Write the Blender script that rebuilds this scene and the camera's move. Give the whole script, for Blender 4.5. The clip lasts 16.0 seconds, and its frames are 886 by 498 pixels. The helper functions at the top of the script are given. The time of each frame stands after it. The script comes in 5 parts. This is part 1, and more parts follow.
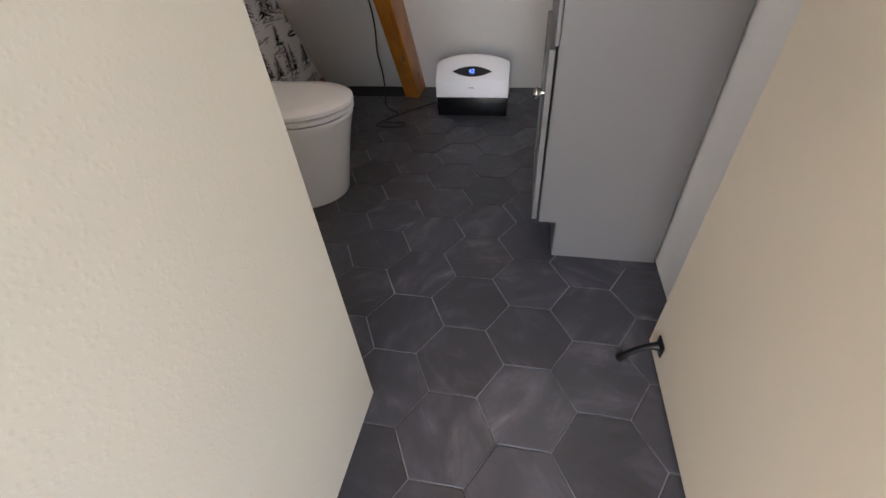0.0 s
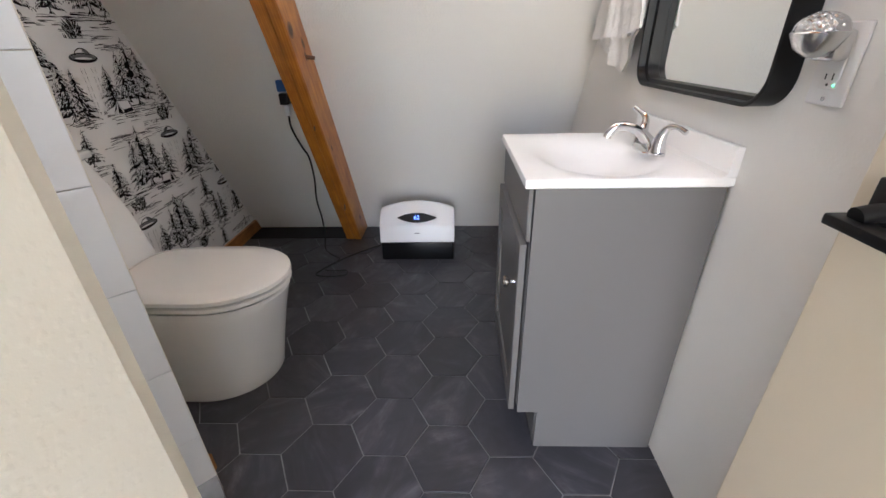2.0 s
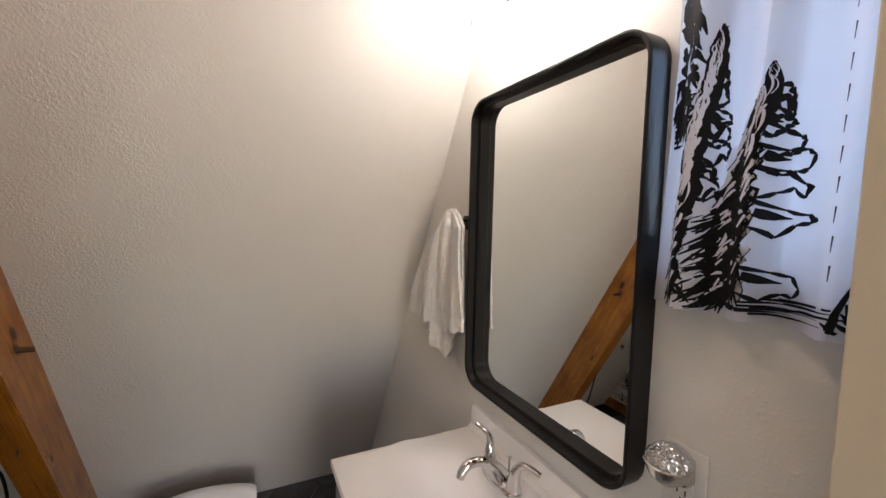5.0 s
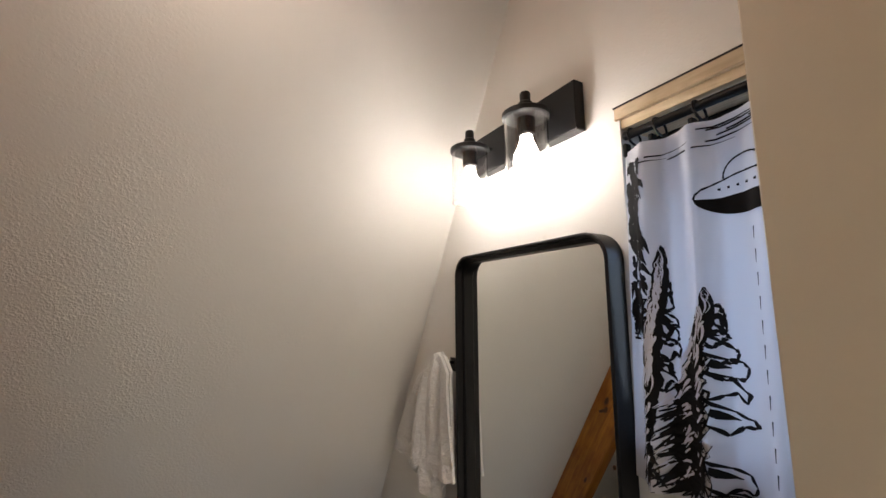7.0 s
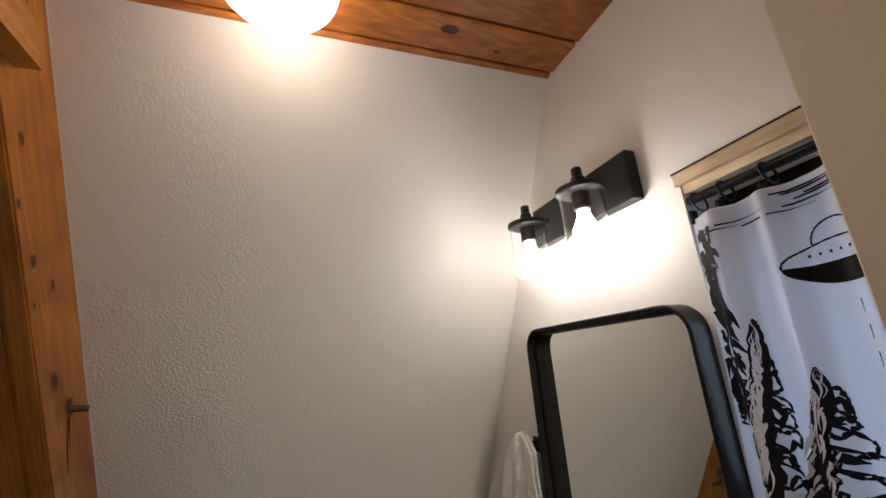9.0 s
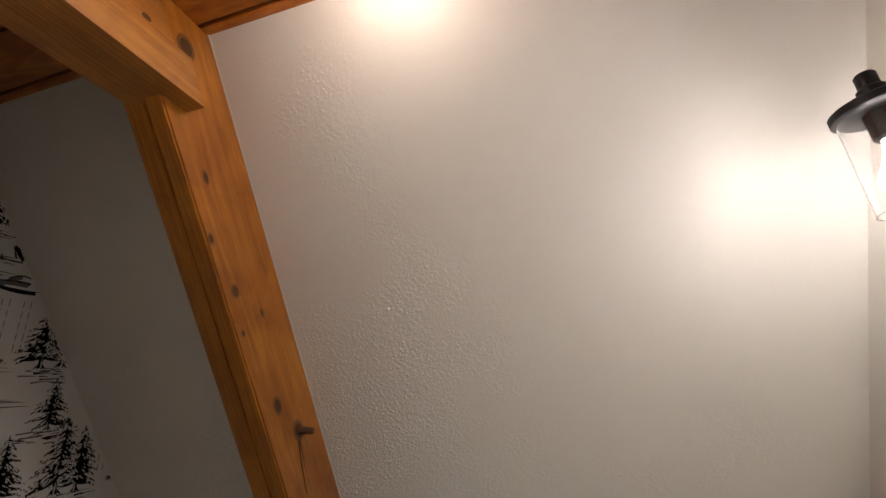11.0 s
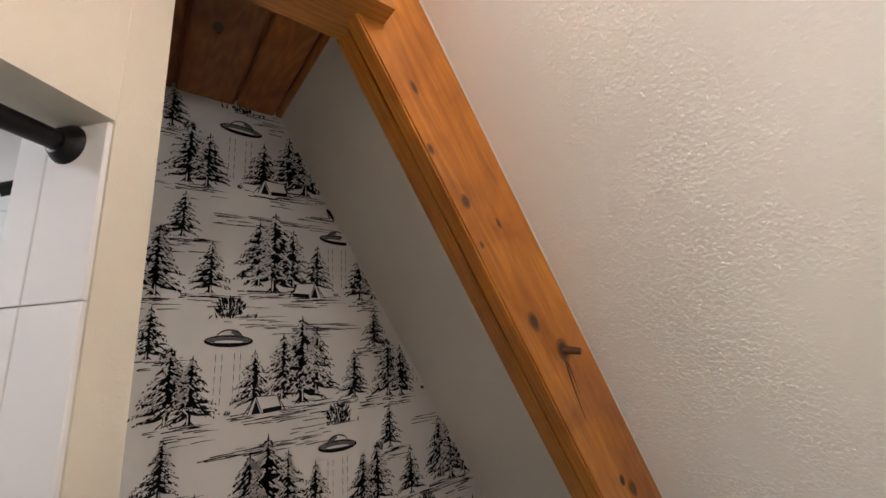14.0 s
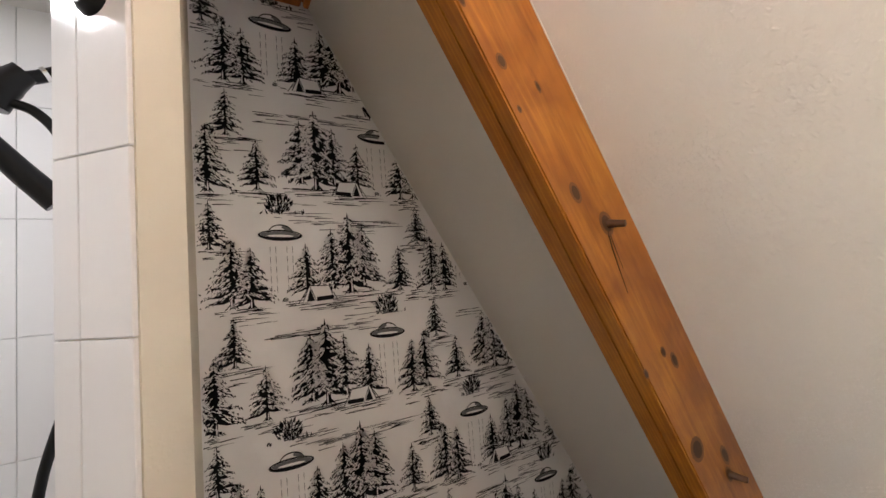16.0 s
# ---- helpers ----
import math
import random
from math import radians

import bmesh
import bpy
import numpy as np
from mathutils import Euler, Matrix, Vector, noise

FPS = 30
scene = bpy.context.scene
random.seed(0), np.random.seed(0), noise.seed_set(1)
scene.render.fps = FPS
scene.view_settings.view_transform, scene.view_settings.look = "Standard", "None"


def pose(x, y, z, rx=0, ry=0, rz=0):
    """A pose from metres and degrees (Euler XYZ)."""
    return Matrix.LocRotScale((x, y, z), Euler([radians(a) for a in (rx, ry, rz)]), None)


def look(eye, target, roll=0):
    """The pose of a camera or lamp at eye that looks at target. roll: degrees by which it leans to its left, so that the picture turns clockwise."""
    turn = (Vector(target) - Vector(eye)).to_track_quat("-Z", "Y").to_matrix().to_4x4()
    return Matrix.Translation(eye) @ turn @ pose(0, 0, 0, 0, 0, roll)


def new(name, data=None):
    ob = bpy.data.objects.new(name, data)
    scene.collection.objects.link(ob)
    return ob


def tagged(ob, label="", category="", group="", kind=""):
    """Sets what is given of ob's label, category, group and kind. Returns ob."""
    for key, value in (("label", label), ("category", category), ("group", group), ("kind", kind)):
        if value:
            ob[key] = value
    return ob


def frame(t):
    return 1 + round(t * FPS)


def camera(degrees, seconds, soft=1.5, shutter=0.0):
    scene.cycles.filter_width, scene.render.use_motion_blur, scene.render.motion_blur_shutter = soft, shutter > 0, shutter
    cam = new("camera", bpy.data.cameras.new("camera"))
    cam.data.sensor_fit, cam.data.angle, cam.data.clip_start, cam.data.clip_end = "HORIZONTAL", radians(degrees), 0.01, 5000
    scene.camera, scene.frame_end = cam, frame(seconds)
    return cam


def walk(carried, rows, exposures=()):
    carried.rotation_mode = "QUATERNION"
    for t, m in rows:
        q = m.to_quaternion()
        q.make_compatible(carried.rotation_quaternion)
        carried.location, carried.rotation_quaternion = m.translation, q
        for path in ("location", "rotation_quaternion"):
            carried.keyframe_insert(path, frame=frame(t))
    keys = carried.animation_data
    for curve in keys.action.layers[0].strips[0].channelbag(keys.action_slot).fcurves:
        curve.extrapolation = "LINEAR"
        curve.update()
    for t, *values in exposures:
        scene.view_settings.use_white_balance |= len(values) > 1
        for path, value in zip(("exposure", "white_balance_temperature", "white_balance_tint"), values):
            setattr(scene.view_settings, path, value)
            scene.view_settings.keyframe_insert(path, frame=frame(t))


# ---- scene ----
cam = camera(95.6, 16.0)
PATH = [
    (0, (-0.473, -0.196, 0.985), (-0.834, 1.273, -0.324), -4.5),
    (0.5, (-0.517, -0.095, 0.995), (-0.829, 1.432, -0.259), -3.8),
    (1, (-0.538, -0.024, 1.007), (-0.804, 1.578, -0.159), -3.2),
    (1.5, (-0.563, 0.027, 1.043), (-0.759, 1.718, -0.006), -2.5),
    (2, (-0.576, 0.095, 1.097), (-0.649, 1.877, 0.194), -1.4),
    (2.5, (-0.583, 0.19, 1.153), (-0.469, 2.045, 0.415), -0.2),
    (3, (-0.581, 0.308, 1.22), (-0.26, 2.19, 0.626), 0.7),
    (3.5, (-0.589, 0.379, 1.295), (-0.063, 2.252, 0.832), 1.4),
    (4, (-0.598, 0.402, 1.361), (0.09, 2.244, 0.999), 1.5),
    (4.5, (-0.612, 0.408, 1.417), (0.194, 2.2205, 1.144), 1.55),
    (5, (-0.614, 0.408, 1.465), (0.263, 2.1975, 1.299), 1.25),
    (7.5, (-0.690, 0.320, 1.660), (0.266, 2.036, 2.038), -1.1),
    (8, (-0.697, 0.298, 1.677), (0.203, 2.023, 2.141), -2.4),
    (8.5, (-0.696, 0.284, 1.698), (0.107, 2.046, 2.201), -3.7),
    (9, (-0.690, 0.316, 1.702), (-0.024, 2.120, 2.247), -4.6),
    (11.5, (-0.567, 0.691, 1.744), (-1.286, 2.43, 2.421), -4.3),
    (12, (-0.581, 0.727, 1.738), (-1.529, 2.351, 2.419), -4.1),
    (12.5, (-0.61, 0.745, 1.735), (-1.768, 2.237, 2.392), -3.7),
    (13, (-0.628, 0.775, 1.723), (-1.948, 2.145, 2.339), -3.7),
    (13.5, (-0.639, 0.803, 1.706), (-2.075, 2.078, 2.266), -3.7),
    (14, (-0.649, 0.816, 1.687), (-2.174, 2.017, 2.17), -4.0),
    (14.5, (-0.653, 0.825, 1.665), (-2.246, 1.966, 2.065), -4.2),
    (15, (-0.658, 0.834, 1.638), (-2.306, 1.925, 1.947), -4.3),
    (15.5, (-0.664, 0.835, 1.614), (-2.349, 1.891, 1.836), -4.6),
    (16, (-0.667, 0.841, 1.584), (-2.378, 1.867, 1.728), -4.5),
]
EXPOSURES = [(0, 2.92, 5950, 14), (1, 3.21, 5750, 13), (2, 3.38, 5700, 12), (3, 3.23, 5750, 12), (3.5, 3.08, 5800, 13), (4.5, 2.68, 5900, 13), (5, 2.48, 6550, 16), (7.5, 1.79, 6650, 15), (9, 1.64, 6650, 15), (11.5, 1.89, 6550, 17), (13, 2.39, 6300, 15), (14.5, 2.77, 6450, 16), (16, 2.94, 6550, 16)]
walk(cam, [(t, look(eye, target, roll)) for t, eye, target, roll in PATH], EXPOSURES)

# ---- light ----
world = bpy.data.worlds.new("sky")
scene.world = world
world.use_nodes = True
wn = world.node_tree
sky = wn.nodes.new("ShaderNodeTexSky")
sky.sky_type, sky.sun_disc, sky.sun_elevation, sky.sun_rotation = "NISHITA", False, radians(35), radians(200)
wn.nodes["Background"].inputs["Strength"].default_value = 0.12
wn.links.new(sky.outputs[0], wn.nodes["Background"].inputs["Color"])

BULB_POWER, BULB_COLOUR = 8.2, (1.0, 0.95, 0.87)
DOME_POWER, DOME_COLOUR = 2.7, (1.0, 0.85, 0.70)


def area_lamp(name, m, wide, high, power, colour):
    lamp = bpy.data.lights.new(name, "AREA")
    lamp.shape, lamp.size, lamp.size_y, lamp.energy, lamp.color = "RECTANGLE", wide, high, power, colour
    ob = new(name, lamp)
    ob.matrix_basis = m
    return ob


# daylight in the window opening, and an added fill lamp in an invented south doorway
area_lamp("window_daylight", pose(0.150, 0.447, 1.66, 0, 90, 0), 0.50, 0.68, 0.55, (0.44, 0.66, 1.0))
area_lamp("doorway_fill", pose(-0.43, -1.50, 1.05, 90, 0, 0), 0.72, 1.95, 1.35, (1.0, 0.96, 0.90))


# ---- materials ----
def material(name, colour, rough=0.5, metal=0.0, **more):
    m = bpy.data.materials.new(name)
    m.use_nodes = True
    b = m.node_tree.nodes["Principled BSDF"]
    b.inputs["Base Color"].default_value = (*colour, 1)
    b.inputs["Roughness"].default_value = rough
    b.inputs["Metallic"].default_value = metal
    for key, value in more.items():
        b.inputs[key.replace("_", " ")].default_value = value
    return m


def node(m, kind, **values):
    n = m.node_tree.nodes.new(kind)
    for key, value in values.items():
        n.inputs[key.replace("_", " ")].default_value = value
    return n


def link(m, a, b):
    m.node_tree.links.new(a, b)


def bsdf(m):
    return m.node_tree.nodes["Principled BSDF"]


def coords(m, scale=(1, 1, 1), turn=(0, 0, 0), world_space=False):
    if world_space:
        src = m.node_tree.nodes.new("ShaderNodeNewGeometry").outputs["Position"]
    else:
        src = m.node_tree.nodes.new("ShaderNodeTexCoord").outputs["Object"]
    mp = m.node_tree.nodes.new("ShaderNodeMapping")
    mp.inputs["Scale"].default_value = scale
    mp.inputs["Rotation"].default_value = turn
    link(m, src, mp.inputs["Vector"])
    return mp.outputs["Vector"]


def ramp(m, fac, stops):
    r = m.node_tree.nodes.new("ShaderNodeValToRGB")
    el = r.color_ramp.elements
    while len(el) < len(stops):
        el.new(0.5)
    for e, (pos, col) in zip(el, stops):
        e.position, e.color = pos, (*col, 1)
    link(m, fac, r.inputs["Fac"])
    return r.outputs["Color"]


def add_bump(m, height, strength, distance, before=None):
    n = m.node_tree.nodes.new("ShaderNodeBump")
    n.inputs["Strength"].default_value, n.inputs["Distance"].default_value = strength, distance
    link(m, height, n.inputs["Height"])
    if before is not None:
        link(m, before, n.inputs["Normal"])
    link(m, n.outputs["Normal"], bsdf(m).inputs["Normal"])
    return n.outputs["Normal"]


def mix(m, fac, a, b, mode="MIX"):
    n = m.node_tree.nodes.new("ShaderNodeMix")
    n.data_type, n.blend_type = "RGBA", mode
    for sock, v in ((n.inputs[0], fac), (n.inputs[6], a), (n.inputs[7], b)):
        if isinstance(v, (int, float)):
            sock.default_value = v
        elif isinstance(v, tuple):
            sock.default_value = (*v, 1)
        else:
            link(m, v, sock)
    return n.outputs[2]


def noise_tex(m, vec, scale, detail=4.0, rough=0.55, dist=0.0):
    n = node(m, "ShaderNodeTexNoise", Scale=scale, Detail=detail, Roughness=rough, Distortion=dist)
    link(m, vec, n.inputs["Vector"])
    return n.outputs["Fac"]


def plaster(name, colour, bump=0.5, rough=0.62, grain=105.0, heavy=None):
    """Rolled and orange-peel textured wall paint, thicker in some patches."""
    m = material(name, colour, rough)
    v = coords(m, world_space=True)
    drops = node(m, "ShaderNodeTexVoronoi", Scale=grain)
    wob = m.node_tree.nodes.new("ShaderNodeVectorMath")
    wob.operation = "MULTIPLY_ADD"
    nz = node(m, "ShaderNodeTexNoise", Scale=160.0)
    link(m, v, nz.inputs["Vector"])
    link(m, nz.outputs["Color"], wob.inputs[0])
    wob.inputs[1].default_value = (0.006, 0.006, 0.006)
    link(m, v, wob.inputs[2])
    link(m, wob.outputs[0], drops.inputs["Vector"])
    round_ = ramp(m, drops.outputs["Distance"], [(0.0, (1, 1, 1)), (0.22, (0.72, 0.72, 0.72)), (0.46, (0, 0, 0))])
    some = ramp(m, noise_tex(m, v, grain * 0.45, 2, 0.5), [(0.34, (0.22, 0.22, 0.22)), (0.58, (1, 1, 1))])
    lumps = mix(m, 1.0, round_, some, "MULTIPLY")
    patch = noise_tex(m, v, 5, 3)
    thin = (0.18, 0.18, 0.18) if heavy else (0.68, 0.68, 0.68)
    where = ramp(m, patch, [(0.40, thin), (0.62, (1, 1, 1))])
    height = mix(m, 1.0, lumps, where, "MULTIPLY")
    if heavy:
        peel = ramp(m, noise_tex(m, v, grain * 1.1, 2, 0.5, 0.4), [(0.40, (0, 0, 0)), (0.52, (0.6, 0.6, 0.6)), (0.66, (1, 1, 1))])
        height = mix(m, 0.45, height, mix(m, 1.0, peel, where, "MULTIPLY"))
        # the sprayed texture was laid on thicker low down beside the beam
        sep = m.node_tree.nodes.new("ShaderNodeSeparateXYZ")
        link(m, v, sep.inputs[0])
        span = m.node_tree.nodes.new("ShaderNodeMapRange")
        span.inputs["From Min"].default_value, span.inputs["From Max"].default_value = heavy
        span.inputs["To Min"].default_value, span.inputs["To Max"].default_value = 0.14, 1.0
        link(m, sep.outputs["X"], span.inputs["Value"])
        height = mix(m, 1.0, height, span.outputs["Result"], "MULTIPLY")
        rise = m.node_tree.nodes.new("ShaderNodeMapRange")
        rise.inputs["From Min"].default_value, rise.inputs["From Max"].default_value = 2.15, 1.60
        rise.inputs["To Min"].default_value, rise.inputs["To Max"].default_value = 0.30, 1.5
        link(m, sep.outputs["Z"], rise.inputs["Value"])
        height = mix(m, 1.0, height, rise.outputs["Result"], "MULTIPLY")
    first = add_bump(m, height, bump, 0.0045)
    fine = noise_tex(m, v, 420, 2)
    add_bump(m, fine, 0.10, 0.001, first)
    big = noise_tex(m, v, 1.6, 3)
    dark = tuple(c * 0.94 for c in colour)
    link(m, mix(m, big, dark, colour), bsdf(m).inputs["Base Color"])
    return m


def timber(name, along, light, mid, dark, rough=0.38, coat=0.35, lean=0.0):
    """Oiled softwood: grain stretched along one axis."""
    m = material(name, mid, rough)
    bsdf(m).inputs["Coat Weight"].default_value = coat
    bsdf(m).inputs["Coat Roughness"].default_value = 0.25
    scale = [9.0, 9.0, 9.0]
    scale[along] = 0.9
    src = m.node_tree.nodes.new("ShaderNodeTexCoord").outputs["Object"]
    rot = m.node_tree.nodes.new("ShaderNodeVectorRotate")
    rot.rotation_type = "X_AXIS"
    rot.inputs["Angle"].default_value = radians(lean)
    link(m, src, rot.inputs["Vector"])
    mp = m.node_tree.nodes.new("ShaderNodeMapping")
    mp.inputs["Scale"].default_value = tuple(scale)
    link(m, rot.outputs[0], mp.inputs["Vector"])
    v = mp.outputs["Vector"]
    info = m.node_tree.nodes.new("ShaderNodeObjectInfo")
    shift = m.node_tree.nodes.new("ShaderNodeVectorMath")
    shift.operation = "ADD"
    link(m, v, shift.inputs[0])
    isl = m.node_tree.nodes.new("ShaderNodeNewGeometry")
    mul = m.node_tree.nodes.new("ShaderNodeMath")
    mul.operation = "MULTIPLY_ADD"
    mul.inputs[1].default_value = 37.0
    link(m, isl.outputs["Random Per Island"], mul.inputs[0])
    link(m, info.outputs["Random"], mul.inputs[2])
    link(m, mul.outputs[0], shift.inputs[1])
    v = shift.outputs[0]
    wave = node(m, "ShaderNodeTexWave", Scale=1.6, Distortion=7.0, Detail=3.0, Detail_Scale=1.2)
    link(m, v, wave.inputs["Vector"])
    grain = noise_tex(m, v, 6.0, 6, 0.65, 0.4)
    tone = ramp(m, wave.outputs["Fac"], [(0.0, mid), (0.55, light), (1.0, mid)])
    tone = mix(m, ramp(m, grain, [(0.46, (0, 0, 0)), (0.82, (1, 1, 1))]), tone, dark)
    broad = noise_tex(m, src, 7.0, 3, 0.55, 0.6)
    tone = mix(m, 1.0, tone, ramp(m, broad, [(0.30, (0.80, 0.70, 0.58)), (0.50, (1.05, 1.0, 0.88)), (0.68, (1.22, 1.24, 1.12))]), "MULTIPLY")
    each = ramp(m, isl.outputs["Random Per Island"], [(0.0, (0.72, 0.70, 0.68)), (1.0, (1.12, 1.1, 1.05))])
    tone = mix(m, 1.0, tone, each, "MULTIPLY")
    link(m, tone, bsdf(m).inputs["Base Color"])
    add_bump(m, grain, 0.25, 0.0008)
    return m


def slate_tile():
    m = material("dark_slate_porcelain", (0.045, 0.045, 0.05), 0.34)
    info = m.node_tree.nodes.new("ShaderNodeObjectInfo")
    rot = m.node_tree.nodes.new("ShaderNodeVectorRotate")
    rot.rotation_type = "Z_AXIS"
    ang = m.node_tree.nodes.new("ShaderNodeMath")
    ang.operation = "MULTIPLY"
    ang.inputs[1].default_value = 9.0
    link(m, info.outputs["Random"], ang.inputs[0])
    link(m, ang.outputs[0], rot.inputs["Angle"])
    tc = m.node_tree.nodes.new("ShaderNodeTexCoord")
    link(m, tc.outputs["Object"], rot.inputs["Vector"])
    add = m.node_tree.nodes.new("ShaderNodeVectorMath")
    add.operation = "ADD"
    link(m, rot.outputs[0], add.inputs[0])
    far = m.node_tree.nodes.new("ShaderNodeMath")
    far.operation = "MULTIPLY"
    far.inputs[1].default_value = 57.0
    link(m, info.outputs["Random"], far.inputs[0])
    link(m, far.outputs[0], add.inputs[1])
    mp = m.node_tree.nodes.new("ShaderNodeMapping")
    mp.inputs["Scale"].default_value = (2.4, 6.5, 4)
    link(m, add.outputs[0], mp.inputs["Vector"])
    streak = noise_tex(m, mp.outputs[0], 1.5, 6, 0.62, 0.9)
    vein = ramp(m, streak, [(0.30, (0.026, 0.026, 0.031)), (0.50, (0.050, 0.050, 0.058)), (0.63, (0.095, 0.094, 0.106)), (0.78, (0.20, 0.195, 0.21))])
    cloud = noise_tex(m, add.outputs[0], 9, 4, 0.6, 0.3)
    vein = mix(m, ramp(m, cloud, [(0.38, (0.15, 0.15, 0.15)), (0.66, (1, 1, 1))]), (0.040, 0.040, 0.046), vein)
    each = ramp(m, info.outputs["Random"], [(0, (0.78, 0.78, 0.80)), (1, (1.2, 1.18, 1.2))])
    tone = mix(m, 1.0, vein, each, "MULTIPLY")
    link(m, tone, bsdf(m).inputs["Base Color"])
    fine = noise_tex(m, add.outputs[0], 60, 5, 0.6)
    link(m, ramp(m, fine, [(0.3, (0.30, 0.30, 0.30)), (0.7, (0.46, 0.46, 0.46))]), bsdf(m).inputs["Roughness"])
    add_bump(m, streak, 0.12, 0.002)
    return m


M_WALL = plaster("off_white_wall_paint", (0.84, 0.815, 0.77), 0.08, grain=125.0)
M_SLOPE = plaster("off_white_sprayed_texture", (0.84, 0.815, 0.77), 0.46, rough=0.8, grain=115.0, heavy=(-0.55, -0.95))
M_CREAM = plaster("cream_wall_paint", (0.77, 0.73, 0.62), 0.09, grain=125.0)
M_SMOOTH = plaster("white_corner_paint", (0.76, 0.735, 0.69), 0.10)
M_DOOR = plaster("cream_door_paint", (0.70, 0.62, 0.49), 0.02, 0.42)
M_PAPER = material("wallpaper_white", (0.88, 0.875, 0.865), 0.7)
M_INK = material("printed_black_ink", (0.010, 0.010, 0.012), 0.8, Specular_IOR_Level=0.2)
M_GREYINK = material("printed_grey_ink", (0.16, 0.16, 0.165), 0.75)
M_BEAM = timber("oiled_pine_beam", 2, (0.52, 0.215, 0.026), (0.42, 0.155, 0.016), (0.25, 0.075, 0.007), lean=-30.0)
M_TIE = timber("oiled_pine_tie", 1, (0.53, 0.245, 0.052), (0.44, 0.180, 0.034), (0.26, 0.088, 0.014))
M_BOARD = timber("oiled_cedar_boards", 0, (0.54, 0.210, 0.040), (0.43, 0.142, 0.023), (0.21, 0.060, 0.011))
M_TRIM = timber("pine_baseboard", 1, (0.50, 0.24, 0.065), (0.42, 0.18, 0.042), (0.22, 0.08, 0.018))
M_RAW = timber("rough_raw_lumber", 1, (0.68, 0.58, 0.47), (0.61, 0.50, 0.38), (0.40, 0.29, 0.20), 0.85, 0.0)
M_KNOT = material("dark_wood_knot", (0.085, 0.034, 0.010), 0.5)
M_KNOTRING = material("brown_knot_ring", (0.20, 0.075, 0.018), 0.45)
M_TILE = slate_tile()
M_GROUT = material("grey_grout", (0.11, 0.11, 0.115), 0.9)
M_GREY = material("grey_cabinet_paint", (0.148, 0.143, 0.140), 0.45)
M_TOP = material("white_cultured_marble", (0.88, 0.865, 0.845), 0.34, Coat_Weight=0.12, Coat_Roughness=0.15)
M_CERAMIC = material("white_glazed_ceramic", (0.87, 0.865, 0.85), 0.09, Coat_Weight=0.5, Coat_Roughness=0.04)
M_SEAT = material("white_toilet_seat_plastic", (0.87, 0.855, 0.83), 0.2)
M_WHITETILE = material("white_glazed_wall_tile", (0.84, 0.84, 0.84), 0.11)
M_WHITEGROUT = material("white_tile_grout", (0.80, 0.80, 0.795), 0.85)
M_CHROME = material("polished_chrome", (0.70, 0.70, 0.71), 0.06, 1.0)
M_NICKEL = material("brushed_nickel", (0.66, 0.65, 0.63), 0.24, 1.0)
M_BLACK = material("black_powder_coated_metal", (0.006, 0.006, 0.0065), 0.38, 0.0, Specular_IOR_Level=0.3)
M_BLACKPLASTIC = material("black_plastic", (0.004, 0.004, 0.0045), 0.30, Specular_IOR_Level=0.3)
M_WHITEPLASTIC = material("white_plastic", (0.80, 0.79, 0.79), 0.3)
M_PLATE = material("white_outlet_plate", (0.80, 0.785, 0.77), 0.33)
M_SLOT = material("dark_slot", (0.02, 0.02, 0.02), 0.7)
M_DARKSTRIP = material("dark_floor_strip", (0.010, 0.010, 0.011), 0.7)
M_CORD = material("black_cord_rubber", (0.012, 0.012, 0.012), 0.55)
M_BLUE = material("blue_plug_plastic", (0.03, 0.10, 0.30), 0.35)
M_MIRROR = material("mirror_silver", (0.93, 0.945, 0.93), 0.005, 1.0)
M_CRYSTAL = material("clear_faceted_crystal", (0.62, 0.62, 0.63), 0.06, 0.65, Transmission_Weight=0.4, IOR=1.5)
# blue tint puts the daylight through the curtain into this opaque cloth's colour
M_CLOTHDAYLIT = material("daylight_tinted_cloth", (0.70, 0.73, 0.86), 0.85)
M_GLASS = material("clear_glass", (1, 1, 1), 0.0, 0.0, Transmission_Weight=1.0, IOR=1.45)
for m_, scale_, dist_ in ((M_TOP, 3.0, 0.0), (M_CERAMIC, 2.5, 0.0), (M_GREY, 5.0, 0.0), (M_PAPER, 40.0, 0.0)):
    v_ = coords(m_, world_space=True)
    c_ = tuple(bsdf(m_).inputs["Base Color"].default_value)[:3]
    link(m_, mix(m_, noise_tex(m_, v_, scale_, 3), tuple(x * 0.96 for x in c_), c_), bsdf(m_).inputs["Base Color"])
v_ = coords(M_WHITETILE, world_space=True)
add_bump(M_WHITETILE, noise_tex(M_WHITETILE, v_, 22, 2), 0.16, 0.004)
v_ = coords(M_CRYSTAL)
vor_ = node(M_CRYSTAL, "ShaderNodeTexVoronoi", Scale=150.0)
link(M_CRYSTAL, v_, vor_.inputs["Vector"])
add_bump(M_CRYSTAL, vor_.outputs["Distance"], 1.0, 0.004)
v_ = coords(M_GROUT, world_space=True)
link(M_GROUT, ramp(M_GROUT, noise_tex(M_GROUT, v_, 5, 4), [(0.3, (0.12, 0.12, 0.122)), (0.7, (0.36, 0.36, 0.365))]), bsdf(M_GROUT).inputs["Base Color"])


def towel_cloth():
    m = material("white_terry_cotton", (0.83, 0.815, 0.79), 0.95, Sheen_Weight=0.3)
    v = coords(m, world_space=True)
    add_bump(m, noise_tex(m, v, 55, 3), 0.5, 0.012, add_bump(m, noise_tex(m, v, 380, 3), 0.7, 0.003))
    return m


